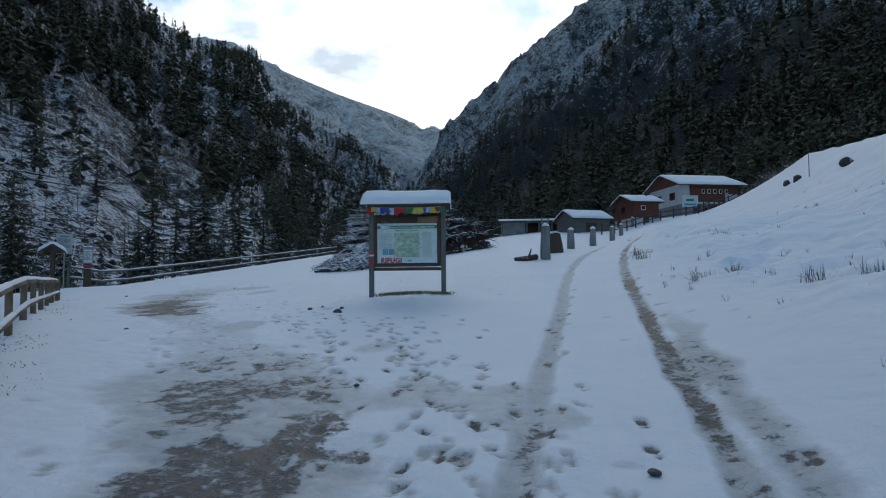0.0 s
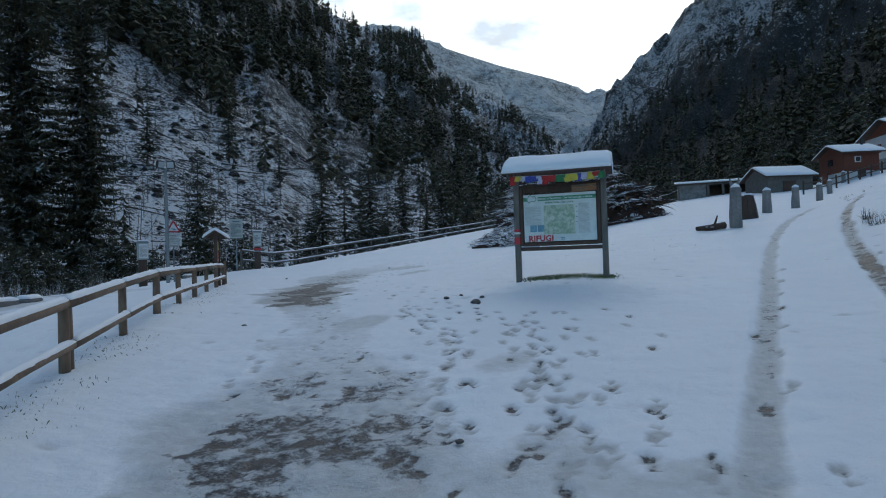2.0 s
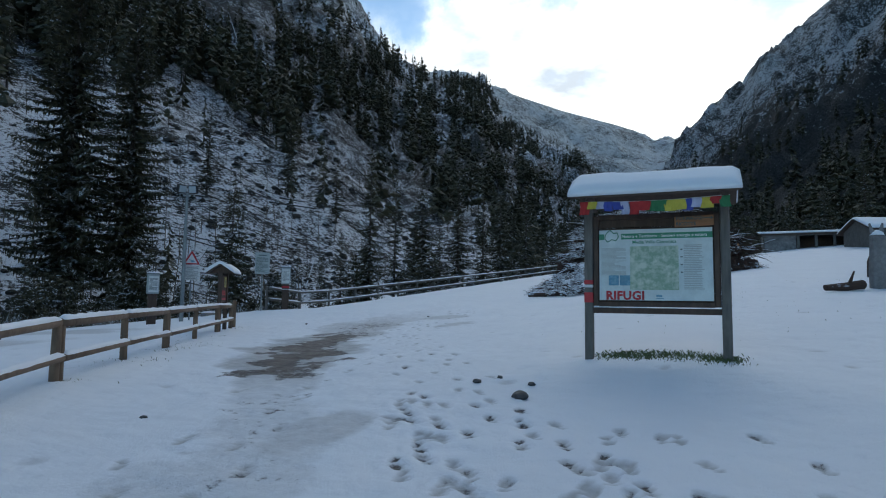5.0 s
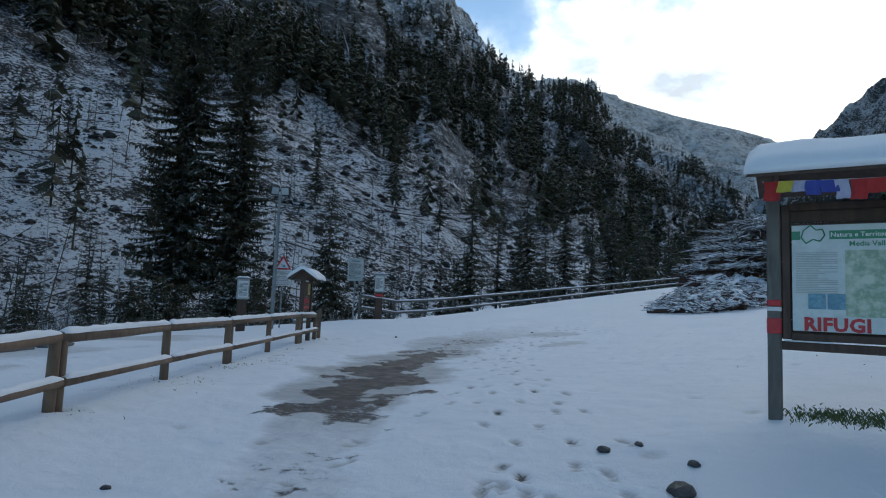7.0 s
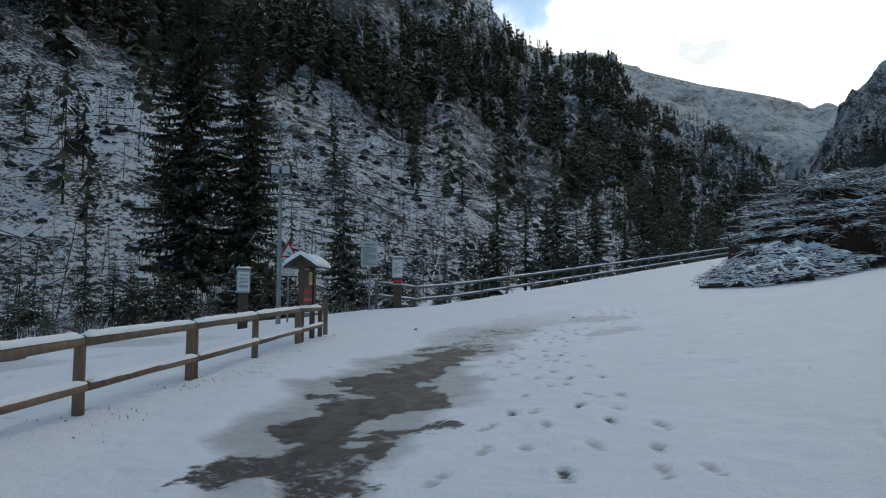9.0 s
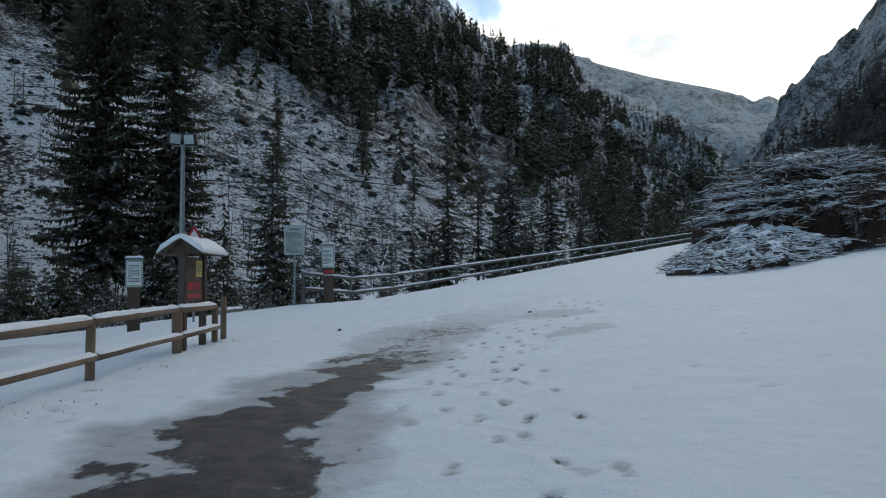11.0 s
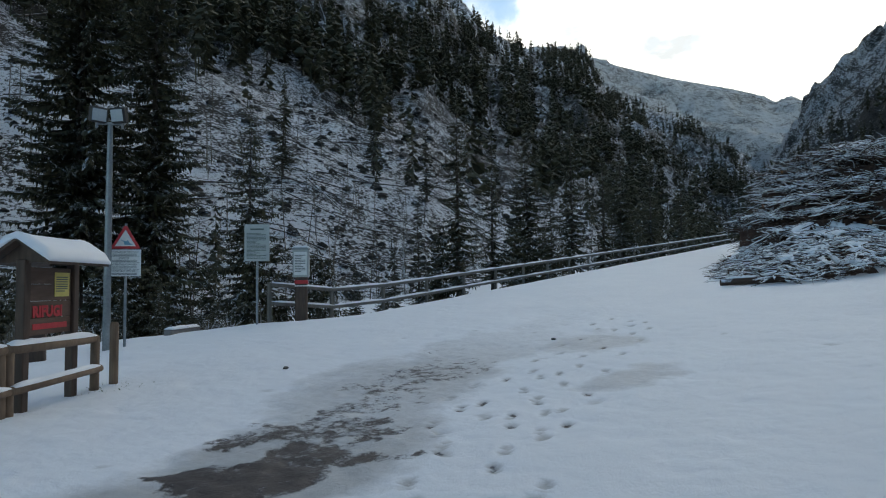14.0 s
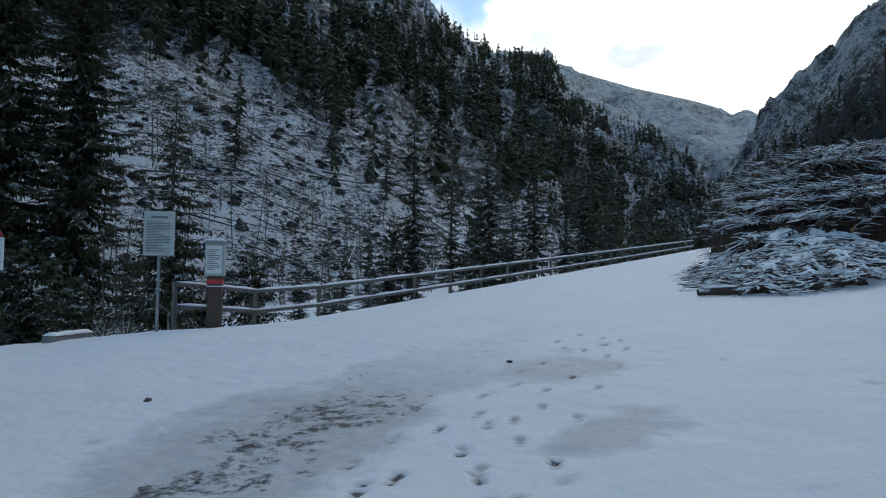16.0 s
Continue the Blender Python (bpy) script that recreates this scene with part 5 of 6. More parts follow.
    for n in range(9):
        a = rng.uniform(0, 6.283)
        x, y = top[0] + math.cos(a) * top[2] * 0.8, top[1] + math.sin(a) * top[3] * 0.8
        c, w, L = on(x, y), a + rng.gauss(0, 0.5), rng.uniform(0.8, 1.7)
        g.tube([c + np.array([math.cos(w) * L * q, math.sin(w) * L * q, L * (1.1 * q - 0.9 * q * q)]) for q in (0, 0.2, 0.4, 0.6, 0.8, 1.0)], [0.016, 0.014, 0.012, 0.010, 0.008, 0.004], 4, cap=False)
    tagged(part("brushwood", g, BRUSH, root, "tangled dark brown branches"), kind="stuff")
    tagged(part("branch_snow", white, SNOW, root, "snow lying along the branches", smooth=True), kind="stuff")
    # snow lying on the ledges, broken by the branches, none on the steep faces
    X, Y = np.meshgrid(np.linspace(cx - wide, cx + wide, 170), np.linspace(cy - reach * 1.2, cy + reach * 1.2, 230))
    hz = height(X, Y)
    fall = np.maximum(np.abs(height(X + 0.10, Y) - hz), np.abs(height(X, Y + 0.10) - hz)) / 0.10
    keep = (fbm(X * 2.1, Y * 2.1, 4, seed + 5) + 0.12 * (fbm(X * 0.6, Y * 0.6, 2, seed + 6) - 0.5) > 0.52 - 0.20 * snowy + 0.10 * np.minimum(fall, 3)) & (hz > 0.22) & ((hz > 1.0) | (fbm(X * 3.1, Y * 3.1, 3, seed + 15) > 0.52))
    Z = ground_z(X, Y) + hz + 0.06 + 0.16 * fbm(X * 4, Y * 4, 2, 9)
    nv = X.shape[1]
    flat = keep.ravel()
    quads = [(i * nv + j, i * nv + j + 1, (i + 1) * nv + j + 1, (i + 1) * nv + j) for i in range(X.shape[0] - 1) for j in range(nv - 1)
             if flat[i * nv + j] and flat[i * nv + j + 1] and flat[(i + 1) * nv + j] and flat[(i + 1) * nv + j + 1] and np.ptp(Z[i:i + 2, j:j + 2]) < 0.22]
    cover = part("snow_cover", Geo().add(np.stack([X - o[0], Y - o[1], Z - o[2]], -1), quads), SNOW, root, "patches of snow lying on the heap", smooth=True)
    cover.modifiers.new("thickness", "SOLIDIFY").thickness = 0.07
    for n in range(log_count):
        k = rng.randrange(len(tiers))
        t = tiers[k]
        a = rng.uniform(3.0, 6.5)
        x, y = t[0] + math.cos(a) * t[2] * 0.93, t[1] + math.sin(a) * t[3] * 0.93
        c = np.array([x - o[0], y - o[1], gz(x, y) + t[4] * rng.uniform(0.75, 0.95) - o[2]])
        w = a + rng.gauss(0, 0.7)
        q = np.array([math.cos(w), math.sin(w), rng.uniform(-0.15, 0.1)]) * rng.uniform(0.5, 1.0)
        r = rng.uniform(0.06, 0.11)
        lg = part("log", Geo().tube([c - q, c, c + q], [r, r, r * 0.95], 9, jitter=0.06, rng=rng), BRUSH, root)
        part("cut_face", Geo().tube([c + q * 1.001, c + q * 1.015], [r * 0.85, r * 0.82], 9), CUT_WOOD, lg, "pale orange sawn end")
    return root, o


heap, ho = brush_pile((-8.9, 41.7, 3.2, 7.4, 1.35),
                      ((-8.6, 45.1, 3.5, 5.1, 1.45), (-8.6, 45.9, 3.3, 4.9, 2.0), (-8.45, 46.5, 3.5, 4.6, 2.65), (-8.5, 47.2, 3.2, 4.4, 3.15), (-8.35, 47.9, 3.4, 4.2, 3.75), (-8.3, 48.8, 3.1, 4.0, 4.25), (-8.2, 49.7, 3.0, 3.8, 4.75)),
                      5200, 12, "large heap of cut branches and brushwood under snow", 1.0, 14)
c = np.array([-9.9, 34.0, gz(-9.9, 34.0) + 0.10]) - ho
front_log = part("log", Geo().tube([c + (-0.85, -0.5, -0.04), c + (0, 0, 0.02), c + (0.8, 0.5, 0.12)], [0.09, 0.12, 0.14], 10, jitter=0.08, rng=random.Random(5)), BRUSH, heap, "short log lying in front of the heap")
g = Geo()
snow_cap(g, c + (-0.7, -0.40, 0.08), c + (0.5, 0.32, 0.15), 0.15, 0.05, random.Random(6), 10)
part("snow_cover", g, SNOW, front_log, "snow on the log", smooth=True)
brush_pile((-2.9, 39.4, 2.4, 2.6, 0.5), ((-2.9, 39.6, 2.1, 1.9, 1.1), (-3.1, 39.8, 1.8, 1.6, 1.7), (-3.4, 40.0, 1.3, 1.3, 2.2)), 1300, 15, "lower brown heap of brushwood with little snow", 0.25, 4)


def track_place(azimuth, dist):
    return 1.77 + dist * math.sin(radians(azimuth)), -2.55 + dist * math.cos(radians(azimuth))


# ---- fallen trunks, stumps, scrub and saplings on the slope ----
def slope_litter():
    rng = random.Random(14)
    g = Geo()
    for k in range(1150):
        azm = rng.uniform(-95, -28)
        u = rng.random() ** 1.5 * (0.40 if azm < -40 else 0.26)
        p0 = on_mountain(LM, azm, u)
        dist = math.hypot(p0[0] + 4, p0[1] - 12)
        length, r = rng.uniform(2.5, 9) * min(1.6, 0.6 + dist / 150), rng.uniform(0.03, 0.10) * min(1.8, 0.7 + dist / 140)
        a = radians(azm) + 1.2 + 1.3 * (float(vnoise(azm * 0.22, u * 18, 31)) - 0.5) + rng.gauss(0, 0.45) + (1.2 if rng.random() < 0.15 else 0)
        if float(vnoise(azm * 0.35, u * 22, 33)) < 0.42:
            continue
        q = np.array([math.sin(a), math.cos(a), 0]) * length / 2
        pa, pb = p0 - q, p0 + q
        for e in (pa, pb):
            e[2] = max(terrain(e[0], e[1]), p0[2] - length * 0.4) + r + rng.uniform(0, 0.5)
        g.tube([pa, pb], [r, r * 0.5], 5)
    tagged(part("fallen_trunks", g, TRUNKS), "snow-dusted fallen trunks strewn over the slope", "deadwood", kind="stuff")
    g = Geo()
    for k in range(4200):
        azm = rng.uniform(-92, -24)
        u = rng.random() ** 1.7 * 0.42
        if float(vnoise(azm * 0.5, u * 30, 35)) < 0.42:
            continue
        c = on_mountain(LM, azm, u)
        dist = math.hypot(c[0] + 4, c[1] - 12)
        s = rng.choice((0.14, 0.18, 0.24, 0.32, 0.5)) * rng.uniform(0.7, 1.2) * min(2.4, 0.5 + dist / 90)
        n, vs = 7, []
        for lev, rr in ((-0.3, 1.0), (0.25, 0.95), (0.65, 0.55)):
            vs += [c + np.array([math.cos(6.283 * i / n + lev) * rr * s * rng.uniform(0.6, 1.25), math.sin(6.283 * i / n + lev) * rr * s * rng.uniform(0.6, 1.25), lev * s * rng.uniform(0.7, 1.2)]) for i in range(n)]
        vs.append(c + np.array([0, 0, 0.8 * s]))
        fs = [(l * n + i, l * n + (i + 1) % n, l * n + n + (i + 1) % n, l * n + n + i) for l in range(2) for i in range(n)] + [(2 * n + i, 2 * n + (i + 1) % n, 3 * n) for i in range(n)]
        g.add(vs, fs)
    tagged(part("slope_rocks", g, DARK_ROCK), "dark boulders and stumps capped with snow", "rocks", kind="stuff")

    def twig_clump(g, c, s, count, rng, spread=0.6):
        vs, fs, n = [], [], 0
        for k in range(count):
            a, t = rng.uniform(0, 6.283), rng.uniform(0.0, spread)
            L = s * rng.uniform(0.5, 1.1)
            w = 0.004 + 0.006 * s
            b = c + np.array([rng.gauss(0, 0.14), rng.gauss(0, 0.14), 0]) * s
            tip = b + np.array([math.cos(a) * t * L, math.sin(a) * t * L, L * (1 - 0.45 * t)])
            mid = (b + tip) / 2 + np.array([math.cos(a) * t, math.sin(a) * t, 0.1]) * 0.12 * L
            sd = np.array([-math.sin(a), math.cos(a), 0]) * w
            vs += [b - sd, b + sd, mid + sd * 0.8, mid - sd * 0.8, tip]
            fs += [(n, n + 1, n + 2, n + 3), (n + 3, n + 2, n + 4)]
            n += 5
            for _ in range(3):
                q = rng.uniform(0.35, 0.95)
                s0 = b + (tip - b) * q
                e = s0 + np.array([rng.gauss(0, 0.22), rng.gauss(0, 0.22), rng.uniform(-0.05, 0.2)]) * L * 0.8
                vs += [s0 - sd * 0.6, s0 + sd * 0.6, e]
                fs.append((n, n + 1, n + 2))
                n += 3
        g.add(vs, fs)
    g = Geo()
    for k in range(1300):
        if k < 460:
            y = rng.uniform(23.5, 75)
            x = -20.8 - rng.random() ** 1.5 * 9
        elif k < 760:
            x, y = -24.3 - rng.random() ** 1.5 * 10, rng.uniform(8, 27)
        else:
            c = on_mountain(LM, rng.uniform(-92, -24), rng.random() ** 2 * 0.25)
            x, y = c[0], c[1]
        twig_clump(g, np.array([x, y, terrain(x, y) - 0.05]), rng.uniform(0.5, 1.3), 26, rng, rng.uniform(0.9, 1.5))
    tagged(part("frosted_scrub", g, TWIGS), "frosted brown scrub below the road", "scrub", kind="stuff")
    g = Geo()
    for k in range(420):
        azm = rng.uniform(-92, -24)
        c = on_mountain(LM, azm, rng.random() ** 1.6 * 0.30)
        hgt = rng.uniform(3, 9)
        lean = np.array([rng.gauss(0, 0.08), rng.gauss(0, 0.08), 1]) * hgt
        g.tube([c - (0, 0, 0.3), c + lean * 0.5, c + lean], [0.06, 0.04, 0.012], 4, cap=False)
        for b in range(14):
            q = rng.uniform(0.25, 0.97)
            a = rng.uniform(0, 6.283)
            s0 = c + lean * q
            L = hgt * 0.24 * (1.1 - q)
            g.tube([s0, s0 + np.array([math.cos(a), math.sin(a), 0.5]) * L], [0.018, 0.006], 3, cap=False)
    tagged(part("bare_saplings", g, TWIGS), "thin bare saplings dusted with snow", "saplings", kind="stuff")
    # weeds on the snow bank beside the track, and along the grassy strips
    g = Geo()
    for k in range(520):
        y = rng.uniform(3, 46)
        x = float(track_edge(y)) + rng.uniform(0.4, 14)
        if float(vnoise(x * 0.6, y * 0.6, 91)) < 0.5:
            continue
        twig_clump(g, np.array([x, y, gz(x, y) - 0.06]), rng.uniform(0.10, 0.28), 9, rng, 0.9)
    for x, y, s in ((5.7, 10.95, 0.5), (6.3, 10.9, 0.45), (7.2, 7.6, 0.55), (6.6, 8.4, 0.5), (9.4, 11.2, 0.6), (5.5, 17.5, 0.5), (5.9, 18.6, 0.5), (8.6, 19.3, 0.6)):
        for q in range(3):
            twig_clump(g, np.array([x + rng.gauss(0, 0.2), y + rng.gauss(0, 0.2), gz(x, y) - 0.05]), s * 0.75, 22, rng, 1.3)
    for k in range(150):
        x, y = track_place(rng.uniform(16, 27), rng.uniform(88, 128))
        twig_clump(g, np.array([x, y, gz(x, y) - 0.1]), rng.uniform(1.2, 2.8), 20, rng, 1.3)
    tagged(part("bank_weeds", g, TWIGS), "dry weeds poking out of the snow bank", "weeds", kind="stuff")
    grass = Geo()
    vs, fs, n = [], [], 0

    def blade(x, y, s):
        nonlocal n
        a = rng.uniform(0, 6.283)
        L = s * rng.uniform(0.5, 1.2)
        z = gz(x, y) - 0.035
        lx, ly = math.cos(a) * L * rng.uniform(0.2, 0.9), math.sin(a) * L * rng.uniform(0.2, 0.9)
        vs.extend([(x - ly * 0.05 - 0.003, y + lx * 0.05, z), (x + ly * 0.05 + 0.003, y - lx * 0.05, z), (x + lx * 0.5, y + ly * 0.5, z + L * 0.75), (x + lx, y + ly, z + L * 0.9)])
        fs.extend([(n, n + 1, n + 2), (n, n + 2, n + 3)])
        n += 4
    for k in range(2400):
        blade(-1.0 + rng.uniform(-0.85, 0.95) + rng.gauss(0, 0.1), 12.78 + rng.gauss(0, 0.15), 0.07)
    for k in range(3600):
        q = rng.random()
        i = rng.random()
        x, y = -3.6 - 11.9 * i, 2.6 + 15.8 * i
        off = rng.gauss(0.12, 0.28)
        if float(vnoise(x * 1.3, y * 1.3, 77)) < 0.42:
            continue
        blade(x + 0.805 * off, y + 0.593 * off, rng.choice((0.03, 0.045, 0.06)))
    for k in range(260):
        x, y = rng.uniform(-4, 3), rng.uniform(14.5, 30)
        blade(x, y, 0.05)
    tagged(part("grass_blades", grass.add(vs, fs), TURF), "short grass showing through thin snow", "grass", kind="stuff")


TURF = plain("winter_grass", (0.060, 0.095, 0.030), (0.17, 0.19, 0.085), 25, 0.8, bump=0.001)
slope_litter()


# ---- stones on the snow ----
DARK_STONE = plain("dark_wet_stone", (0.035, 0.033, 0.032), (0.10, 0.095, 0.09), 12, 0.6, bump=0.01)


def stone(x, y, s, label, group="stones on the snow"):
    rng = random.Random(int(x * 100 + y * 10))
    bm = bmesh.new()
    bmesh.ops.create_icosphere(bm, subdivisions=2, radius=s)
    for v in bm.verts:
        v.co = Vector((v.co.x * 1.25, v.co.y * 0.95, v.co.z * 0.6)) * (1 + 0.35 * noise.noise(v.co * (1.6 / s) + Vector((x, y, 0))))
    me = bpy.data.meshes.new("stone")
    bm.to_mesh(me)
    bm.free()
    me.materials.append(DARK_STONE)
    ob = new("stone", me)
    ob.matrix_world = pose(x, y, gz(x, y) + s * 0.12, 0, 0, rng.uniform(0, 360))
    return tagged(ob, label, "stone", group)


stone(-2.2, 10.35, 0.10, "dark grey stone lying in thin snow")
for x, y, s in ((-3.05, 11.0, 0.05), (-2.85, 11.3, 0.04), (-2.3, 11.0, 0.045), (-5.5, 7.97, 0.035), (0.0, 3.88, 0.03), (2.6, 1.6, 0.04), (-14.1, 20.4, 0.045), (-11.4, 24.3, 0.04)):
    stone(x, y, s, "small dark stone half sunk in the snow")


# ---- stone bollards and log along the track ----
def bollard(x, y, hh, w, k):
    rng = random.Random(k)
    root = thing("stone_bollard", (x, y, gz(x, y)), "rough grey stone bollard capped with snow" if k else "tall rough grey stone bollard with a split snowy top", "bollard", "bollards along the track", turn=rng.uniform(-15, 15))
    n = 8
    g = Geo()
    pts = [(0, 0, -0.2), (0, 0, hh * 0.3), (rng.uniform(-0.02, 0.02), 0, hh * 0.7), (0.01, 0, hh * 0.96), (0.01, 0, hh)]
    g.tube(pts, [w * 0.60, w * 0.57, w * 0.54, w * 0.52, w * 0.38], n, jitter=0.10, rng=rng)
    part("shaft", g, CONCRETE, root)
    g = Geo()
    g.tube([(0.01, 0, hh - 0.02), (0.01, 0, hh + 0.05), (0.01, 0, hh + 0.12)], [w * 0.5, w * 0.42, w * 0.12], n, jitter=0.1, rng=rng)
    part("snow_cover", g, SNOW, root, smooth=True)
    if k == 0:
        for q in (-0.12, 0.11):
            part("horn", Geo().tube([(q * 0.6, 0, hh - 0.05), (q * 1.3, 0, hh + 0.3)], [0.085, 0.02], 6, jitter=0.15, rng=rng), CONCRETE, root)


for k, (azm, dist, hh, w) in enumerate(((2.3, 25.6, 1.40, 0.36), (4.6, 34, 1.05, 0.36), (6.6, 37, 1.05, 0.34), (8.3, 46, 1.0, 0.32), (9.1, 57, 1.0, 0.32), (10.1, 70, 1.0, 0.32))):
    bollard(*track_place(azm, dist), hh, w, k)
lx, ly = 2.0, 22.4
root = thing("fallen_log", (lx, ly, gz(lx, ly) + 0.08), "dark short log lying in thin snow", "log")
part("trunk", Geo().tube([(-0.45, -0.3, 0.0), (0, 0, 0.03), (0.42, 0.27, 0.10)], [0.08, 0.11, 0.12], 10, jitter=0.1, rng=random.Random(2)), BRUSH, root)
part("branch_stub", Geo().tube([(0.1, 0.05, 0.1), (0.2, -0.1, 0.42)], [0.05, 0.02], 6), BRUSH, root)
bx, by = track_place(3.2, 30)
root = thing("wooden_block", (bx, by, gz(bx, by)), "dark tapered wooden stump with snow on top", "stump")
part("body", Geo().tube([(0, 0, -0.1), (0, 0, 0.5), (0, 0, 0.95)], [0.42, 0.38, 0.26], 7, jitter=0.08, rng=random.Random(1)), WOOD_DARK, root)
g = Geo()
snow_cap(g, (-0.22, 0, 0.93), (0.22, 0, 0.93), 0.42, 0.1, random.Random(1), 6)
part("snow_cover", g, SNOW, root, smooth=True)


# ---- houses up the track ----
def window(root, wall, x, z, w, hh, y=-0.0, shutter=None):
    win = part("window", Geo().box((x, y - 0.03, z), (w + 0.14, 0.08, hh + 0.14), bevel=0.01), WOOD_DARK if shutter is None else shutter, root)
    part("pane", Geo().box((x, y - 0.076, z), (w, 0.02, hh)), GLASS_DARK, win)
    return win


def gable_roof(root, L, W, eave, ridge, over, thick, rng):
    for s, y_e in ((0, -over), (1, W + over)):
        a = (-over, y_e, eave - over * (ridge - eave) / (W / 2))
        z_e = a[2]
        part("roof", Geo().add([(-over, y_e, z_e), (L + over, y_e, z_e), (L + over, W / 2, ridge), (-over, W / 2, ridge), (-over, y_e, z_e + 0.14), (L + over, y_e, z_e + 0.14), (L + over, W / 2, ridge + 0.14), (-over, W / 2, ridge + 0.14)],
                              [(0, 1, 2, 3), (7, 6, 5, 4), (0, 4, 5, 1), (3, 2, 6, 7), (1, 5, 6, 2), (0, 3, 7, 4)]), WOOD_DARK, root)
    z_e = eave - over * (ridge - eave) / (W / 2)
    part("roof_snow", roof_snow(-over - 0.02, L + over + 0.02, -over - 0.02, z_e + 0.135, W / 2, ridge + 0.135, thick, rng), SNOW, root, "white snow on the roof", smooth=True)


def walls(root, L, W, z0, z1, mat, name="wall", gable=None):
    g = Geo()
    t = 0.3
    for c, s in (((L / 2, t / 2, (z0 + z1) / 2), (L, t, z1 - z0)), ((L / 2, W - t / 2, (z0 + z1) / 2), (L, t, z1 - z0)), ((t / 2, W / 2, (z0 + z1) / 2), (t, W - 2 * t, z1 - z0)), ((L - t / 2, W / 2, (z0 + z1) / 2), (t, W - 2 * t, z1 - z0))):
        part(name, Geo().box(c, s), mat, root)


def refuge():
    rng = random.Random(20)
    x, y = track_place(14.3, 82)
    zb = gz(x, y) + 0.25
    L, W, eave, ridge = 7.8, 8.0, 4.3, 5.9
    root = thing("mountain_refuge", (x, y, zb), "mountain house of stone, white plaster and red-brown boards, snowy roof", "house", turn=16.3)
    walls(root, L, W, -3.0, 1.75, RUBBLE, "stone_wall")
    walls(root, L, W, 1.75, eave, PLASTER, "plaster_wall")
    part("cladding", Geo().box((L / 2 + 0.55, -0.03, 3.15), (L - 1.1, 0.06, 2.3)), CLADDING, root, "red-brown board cladding")
    part("white_panel", Geo().box((L - 1.0, -0.07, 2.5), (1.7, 0.06, 1.0)), PLASTER, root)
    for xx in (0.15, L - 0.15):
        part("gable", Geo().prism([(0.0, eave), (W, eave), (W / 2, ridge)], -0.15, 0.15), CLADDING, root).matrix_local = pose(xx, 0, 0, 0, 0, 90)
    for k in range(5):
        window(root, None, 2.9 + k * 0.8, 3.35, 0.26, 0.42, -0.06, WHITE)
    for k, xx in enumerate((2.0, 4.3, 6.6)):
        part("door", Geo().box((xx, -0.03, 0.85), (0.95, 0.1, 1.75)), WOOD_DARK, root)
    for xx in (3.1, 5.5):
        window(root, None, xx, 1.1, 0.5, 0.6, -0.0)
    for yy, zz in ((2.2, 2.95), (5.6, 2.95)):
        win = part("window", Geo().box((-0.04, yy, zz), (0.1, 1.25, 0.95), bevel=0.01), CLADDING, root, "window with open brown shutters")
        part("pane", Geo().box((-0.10, yy, zz), (0.02, 0.6, 0.8)), GLASS_DARK, win)
    part("door", Geo().box((-0.03, 6.6, 0.7), (0.1, 1.3, 1.7)), WOOD_DARK, root)
    ban = part("banner", Geo().box((1.05, -0.12, 2.05), (2.2, 0.05, 1.5), bevel=0.01), WHITE, root, "white banner with green lettering")
    part("banner_print", Geo().box((1.05, -0.15, 2.2), (1.1, 0.01, 0.3)), GREEN, ban)
    part("banner_print", Geo().box((1.05, -0.15, 1.65), (1.6, 0.01, 0.22)), BLUE, ban)
    gable_roof(root, L, W, eave, ridge, 0.8, 0.22, rng)
    part("chimney", Geo().box((1.6, W / 2 + 1.5, ridge + 0.1), (0.4, 0.4, 1.2), bevel=0.03), STONE, root)
    porch = part("porch_roof", Geo().box((L + 1.2, 1.0, 2.6), (2.2, 2.4, 0.12), rot=(0, 8, 0), bevel=0.02), WOOD_DARK, root)
    for yy in (0.1, 2.0):
        part("porch_post", Geo().box((L + 2.0, yy, 1.2), (0.14, 0.14, 2.6), bevel=0.01), WOOD_DARK, root)
    part("porch_wall", Geo().box((L + 0.6, 2.2, 1.2), (1.6, 0.1, 2.4)), CLADDING, root)


refuge()


def wooden_hut():
    rng = random.Random(22)
    x, y = track_place(10.2, 70)
    L, W, eave, ridge = 3.1, 4.2, 2.9, 3.7
    root = thing("wooden_hut", (x, y, gz(x, y) - 0.1), "small red-brown wooden hut with stone base and snowy roof", "hut", turn=19)
    walls(root, L, W, -2.0, 1.1, PLASTER, "base_wall")
    walls(root, L, W, 1.1, eave, CLADDING, "board_wall")
    for xx in (0.15, L - 0.15):
        part("gable", Geo().prism([(0, eave), (W, eave), (W / 2, ridge)], -0.15, 0.15), CLADDING, root).matrix_local = pose(xx, 0, 0, 0, 0, 90)
    window(root, None, 1.2, 2.2, 0.4, 0.4, 0.0, WHITE)
    part("door", Geo().box((1.5, -0.04, 0.5), (0.7, 0.1, 1.5)), WOOD_DARK, root)
    part("window", Geo().box((-0.03, 2.2, 2.2), (0.1, 0.7, 0.6)), GLASS_DARK, root)
    part("door", Geo().box((-0.03, 3.2, 0.6), (0.1, 0.9, 1.7)), CLADDING, root)
    gable_roof(root, L, W, eave, ridge, 0.45, 0.18, rng)
    part("chimney", Geo().tube([(2.5, 1.5, 3.0), (2.5, 1.5, 4.4)], 0.13, 8), BLACK, root)


wooden_hut()


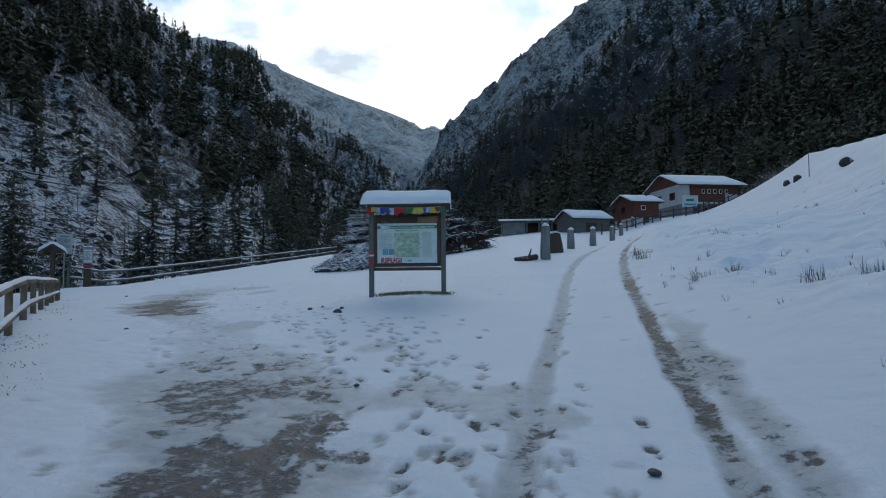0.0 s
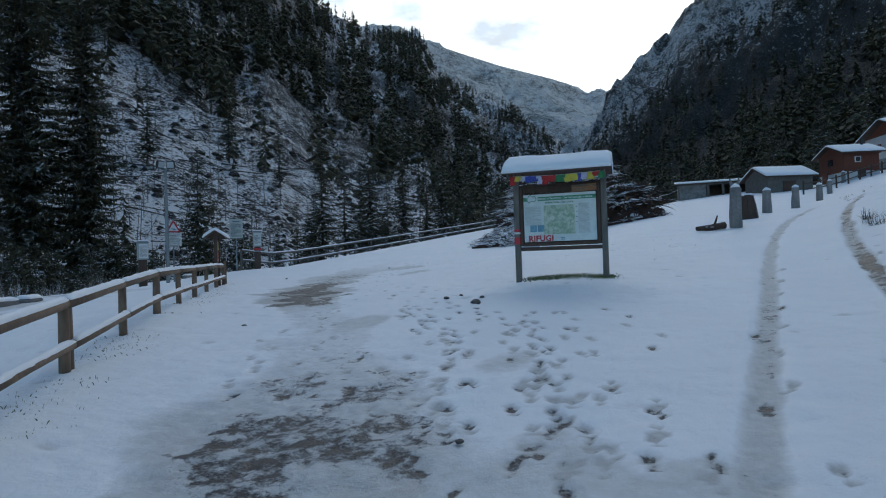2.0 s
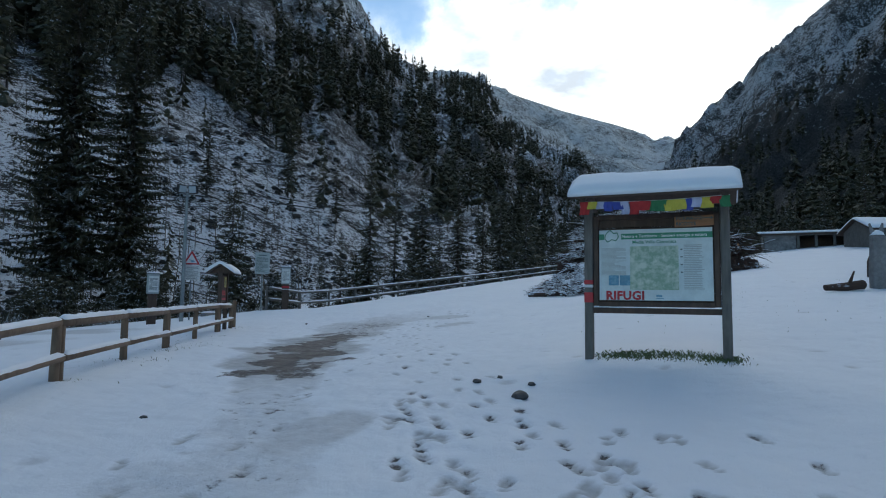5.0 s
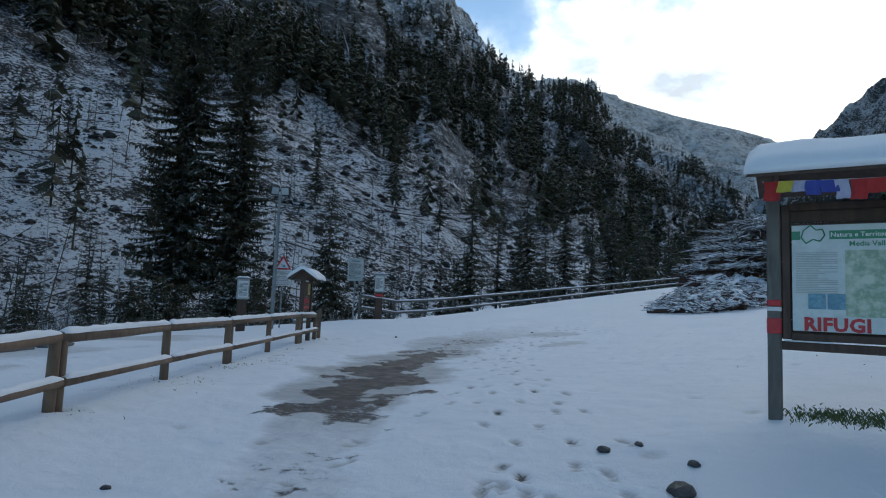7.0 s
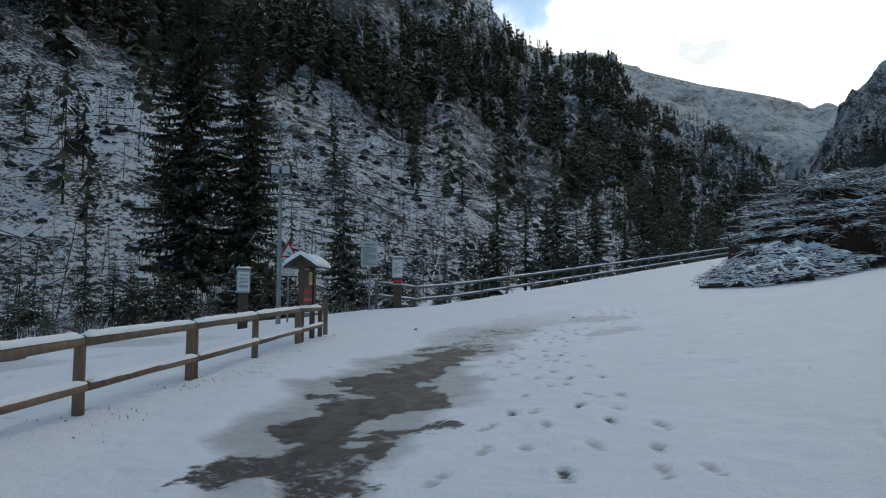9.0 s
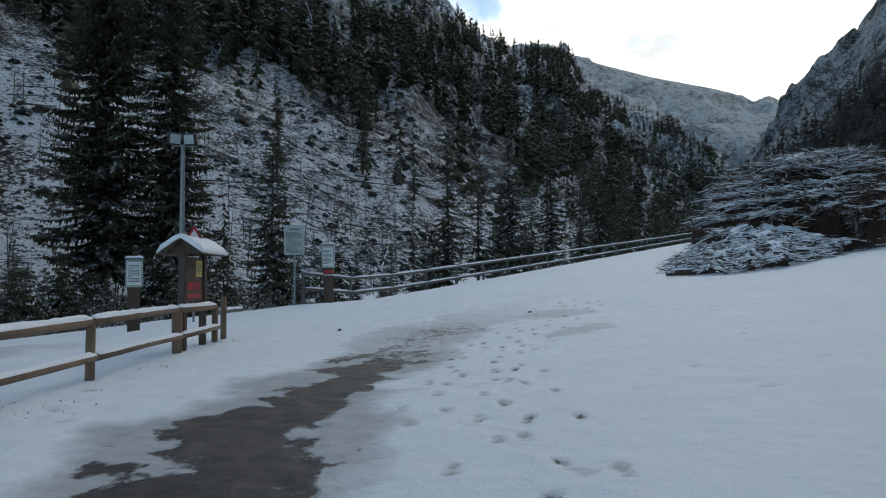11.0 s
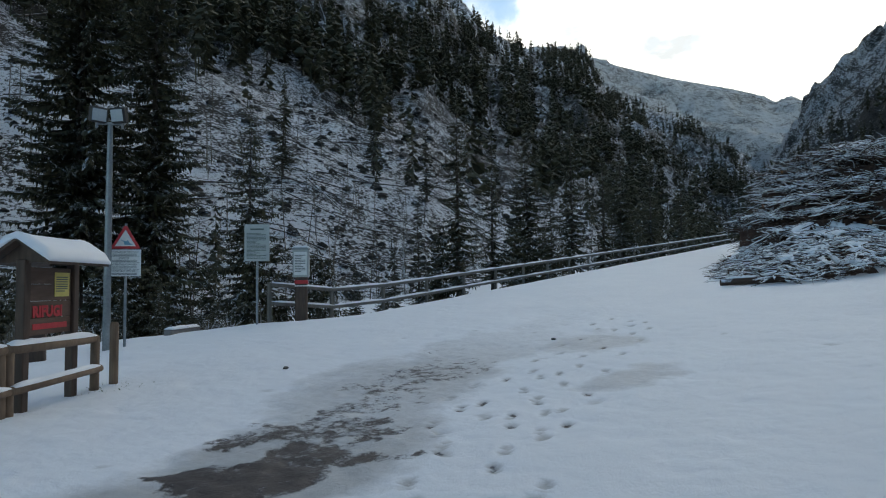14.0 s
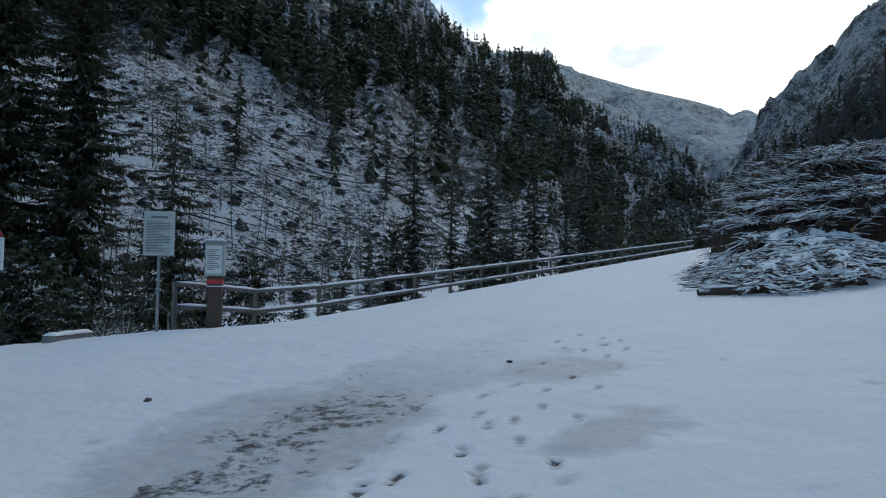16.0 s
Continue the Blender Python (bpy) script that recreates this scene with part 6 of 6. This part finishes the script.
def long_shed():
    rng = random.Random(24)
    x, y = track_place(-1.6, 72)
    root = thing("long_shed", (x, y, gz(x, y) - 0.3), "long low grey shed with open dark bays and snowy roof", "shed", turn=4)
    L = 10.2
    part("back_wall", Geo().box((L / 2, 3.4, 0.9), (L, 0.2, 2.6)), WOOD_GREY, root)
    part("front_wall", Geo().box((1.3, 0, 0.9), (2.6, 0.18, 2.0)), RUBBLE, root)
    for xx in (0.0, L):
        part("end_wall", Geo().box((xx, 1.7, 0.9), (0.2, 3.2, 2.4)), WOOD_GREY, root)
    for k in range(6):
        part("bay_post", Geo().box((2.8 + k * 1.45, 0, 0.9), (0.22, 0.2, 2.0)), WOOD_GREY, root)
    part("inner_wall", Geo().box((L / 2, 2.6, 0.9), (L - 0.3, 0.1, 2.0)), WOOD_DARK, root)
    part("fascia", Geo().box((L / 2, -0.25, 1.95), (L + 0.6, 0.1, 0.25)), WOOD_GREY, root)
    part("roof", Geo().box((L / 2, 1.7, 2.25), (L + 0.8, 4.4, 0.12), rot=(7, 0, 0)), WOOD_DARK, root)
    part("roof_snow", Geo().box((L / 2, 1.7, 2.39), (L + 0.82, 4.42, 0.15), rot=(7, 0, 0), bevel=0.05), SNOW, root)
    x, y = track_place(5.0, 66)
    root = thing("grey_barn", (x, y, gz(x, y) - 0.3), "grey weathered barn with a white snowy roof", "barn", turn=24)
    L, W = 4.2, 4.0
    walls(root, L, W, -1.5, 1.9, WOOD_GREY, "wall")
    for xx in (0.15, L - 0.15):
        part("gable", Geo().prism([(0, 1.9), (W, 1.9), (W / 2, 2.8)], -0.15, 0.15), WOOD_GREY, root).matrix_local = pose(xx, 0, 0, 0, 0, 90)
    part("door", Geo().box((2.0, -0.04, 0.7), (1.2, 0.1, 1.4)), WOOD_DARK, root)
    gable_roof(root, L, W, 1.9, 2.8, 0.35, 0.2, rng)


long_shed()


def paddock_fence():
    rng = random.Random(26)
    stops = [track_place(7.4, 60), track_place(9.6, 64), track_place(12.5, 70), track_place(15.6, 74), track_place(18.0, 84), track_place(22.0, 92)]
    pts = []
    for (ax, ay), (bx, by) in zip(stops, stops[1:]):
        n = max(1, round(math.dist((ax, ay), (bx, by)) / 1.9))
        pts += [(ax + (bx - ax) * i / n, ay + (by - ay) * i / n) for i in range(n)]
    root = thing("paddock_fence", (*stops[0], gz(*stops[0])), "dark wooden post-and-rail fence below the houses", "fence")
    o = np.array(root.matrix_world.translation)
    for x, y in pts:
        part("post", Geo().box((x - o[0], y - o[1], gz(x, y) - o[2] + 0.4), (0.12, 0.12, 1.4), bevel=0.01), WOOD_DARK, root)
    for (ax, ay), (bx, by) in zip(pts, pts[1:]):
        for hh in (0.4, 0.9):
            part("rail", Geo().tube([(ax - o[0], ay - o[1], gz(ax, ay) - o[2] + hh), (bx - o[0], by - o[1], gz(bx, by) - o[2] + hh)], 0.055, 6), WOOD_DARK, root)


paddock_fence()


# ---- hillside above the track ----
def boulder(azm, dist, s):
    x, y = track_place(azm, dist)
    ob = stone(x, y, s, "dark boulder on the snowy hillside", "boulders on the hillside")
    ob.name = "boulder"
    ob.data.materials[0] = DARK_ROCK
    ob.scale = (0.8, 0.8, 1.5)


for azm, dist, s in ((23.2, 62, 0.45), (22.4, 64, 0.35), (26.6, 52, 0.5), (20.2, 84, 0.7), (21.0, 88, 0.6)):
    boulder(azm, dist, s)
x, y = track_place(24.0, 58)
root = thing("marker_pole", (x, y, gz(x, y)), "thin bare marker pole in the snow", "pole")
part("shaft", Geo().tube([(0, 0, -0.3), (0.02, 0, 1.4), (0.0, 0, 2.7)], [0.03, 0.028, 0.02], 6), WOOD_GREY, root)
for azm, dist, height, kind in ((5.4, 110, 17, 0), (9.0, 105, 16, 1), (12.0, 108, 17, 0), (14.2, 112, 15, 2), (3.0, 120, 15, 1), (0.5, 125, 14, 0), (17.0, 118, 17, 1), (19.5, 122, 16, 2), (24, 124, 15, 0), (27, 120, 16, 1), (-2, 140, 16, 2)):
    x, y = track_place(azm, dist)
    ob = copy_thing(kinds[kind], pose(x, y, gz(x, y) - 0.4, 0, 0, azm * 50))
    ob.scale = (height / 12,) * 3
    tagged(ob, "tall dark spruce behind the houses", group="spruces behind the houses")

# ---- concrete edging by the road ----
root = thing("kerb_block", (-22.16, 23.1, gz(-22.16, 23.1) - 0.05), "low grey concrete edging block with snow", "kerb", turn=119)
part("body", Geo().box((0, 0, 0.04), (1.4, 0.25, 0.3), bevel=0.04), CONCRETE, root)
g = Geo()
snow_cap(g, (-0.66, 0, 0.19), (0.66, 0, 0.19), 0.28, 0.07, random.Random(3), 12)
part("snow_cover", g, SNOW, root, smooth=True)


# ---- ragged stone edging and shrubs beyond the lower road ----
def roadside_stone(x, y, w, hh, turn):
    rng = random.Random(int(abs(x * 100)))
    root = thing("edging_stone", (x, y, gz(x, y)), "rough grey stone block edging the lower road under snow", "edging stone", "edging stones of the lower road", turn=turn)
    part("body", Geo().box((0, 0, hh * 0.35), (w, 0.42, hh * 1.3), rot=(rng.uniform(-4, 4), rng.uniform(-4, 4), 0), bevel=0.06), CONCRETE, root)
    g = Geo()
    snow_cap(g, (-w * 0.46, 0, hh * 0.98), (w * 0.46, 0, hh * 0.98), 0.42, 0.10, rng, 9)
    part("snow_cover", g, SNOW, root, smooth=True)


for x, y, w, hh, turn in ((-16.05, 10.35, 1.25, 0.16, 112), (-16.5, 11.5, 0.8, 0.12, 118)):
    roadside_stone(x, y, w, hh, turn)
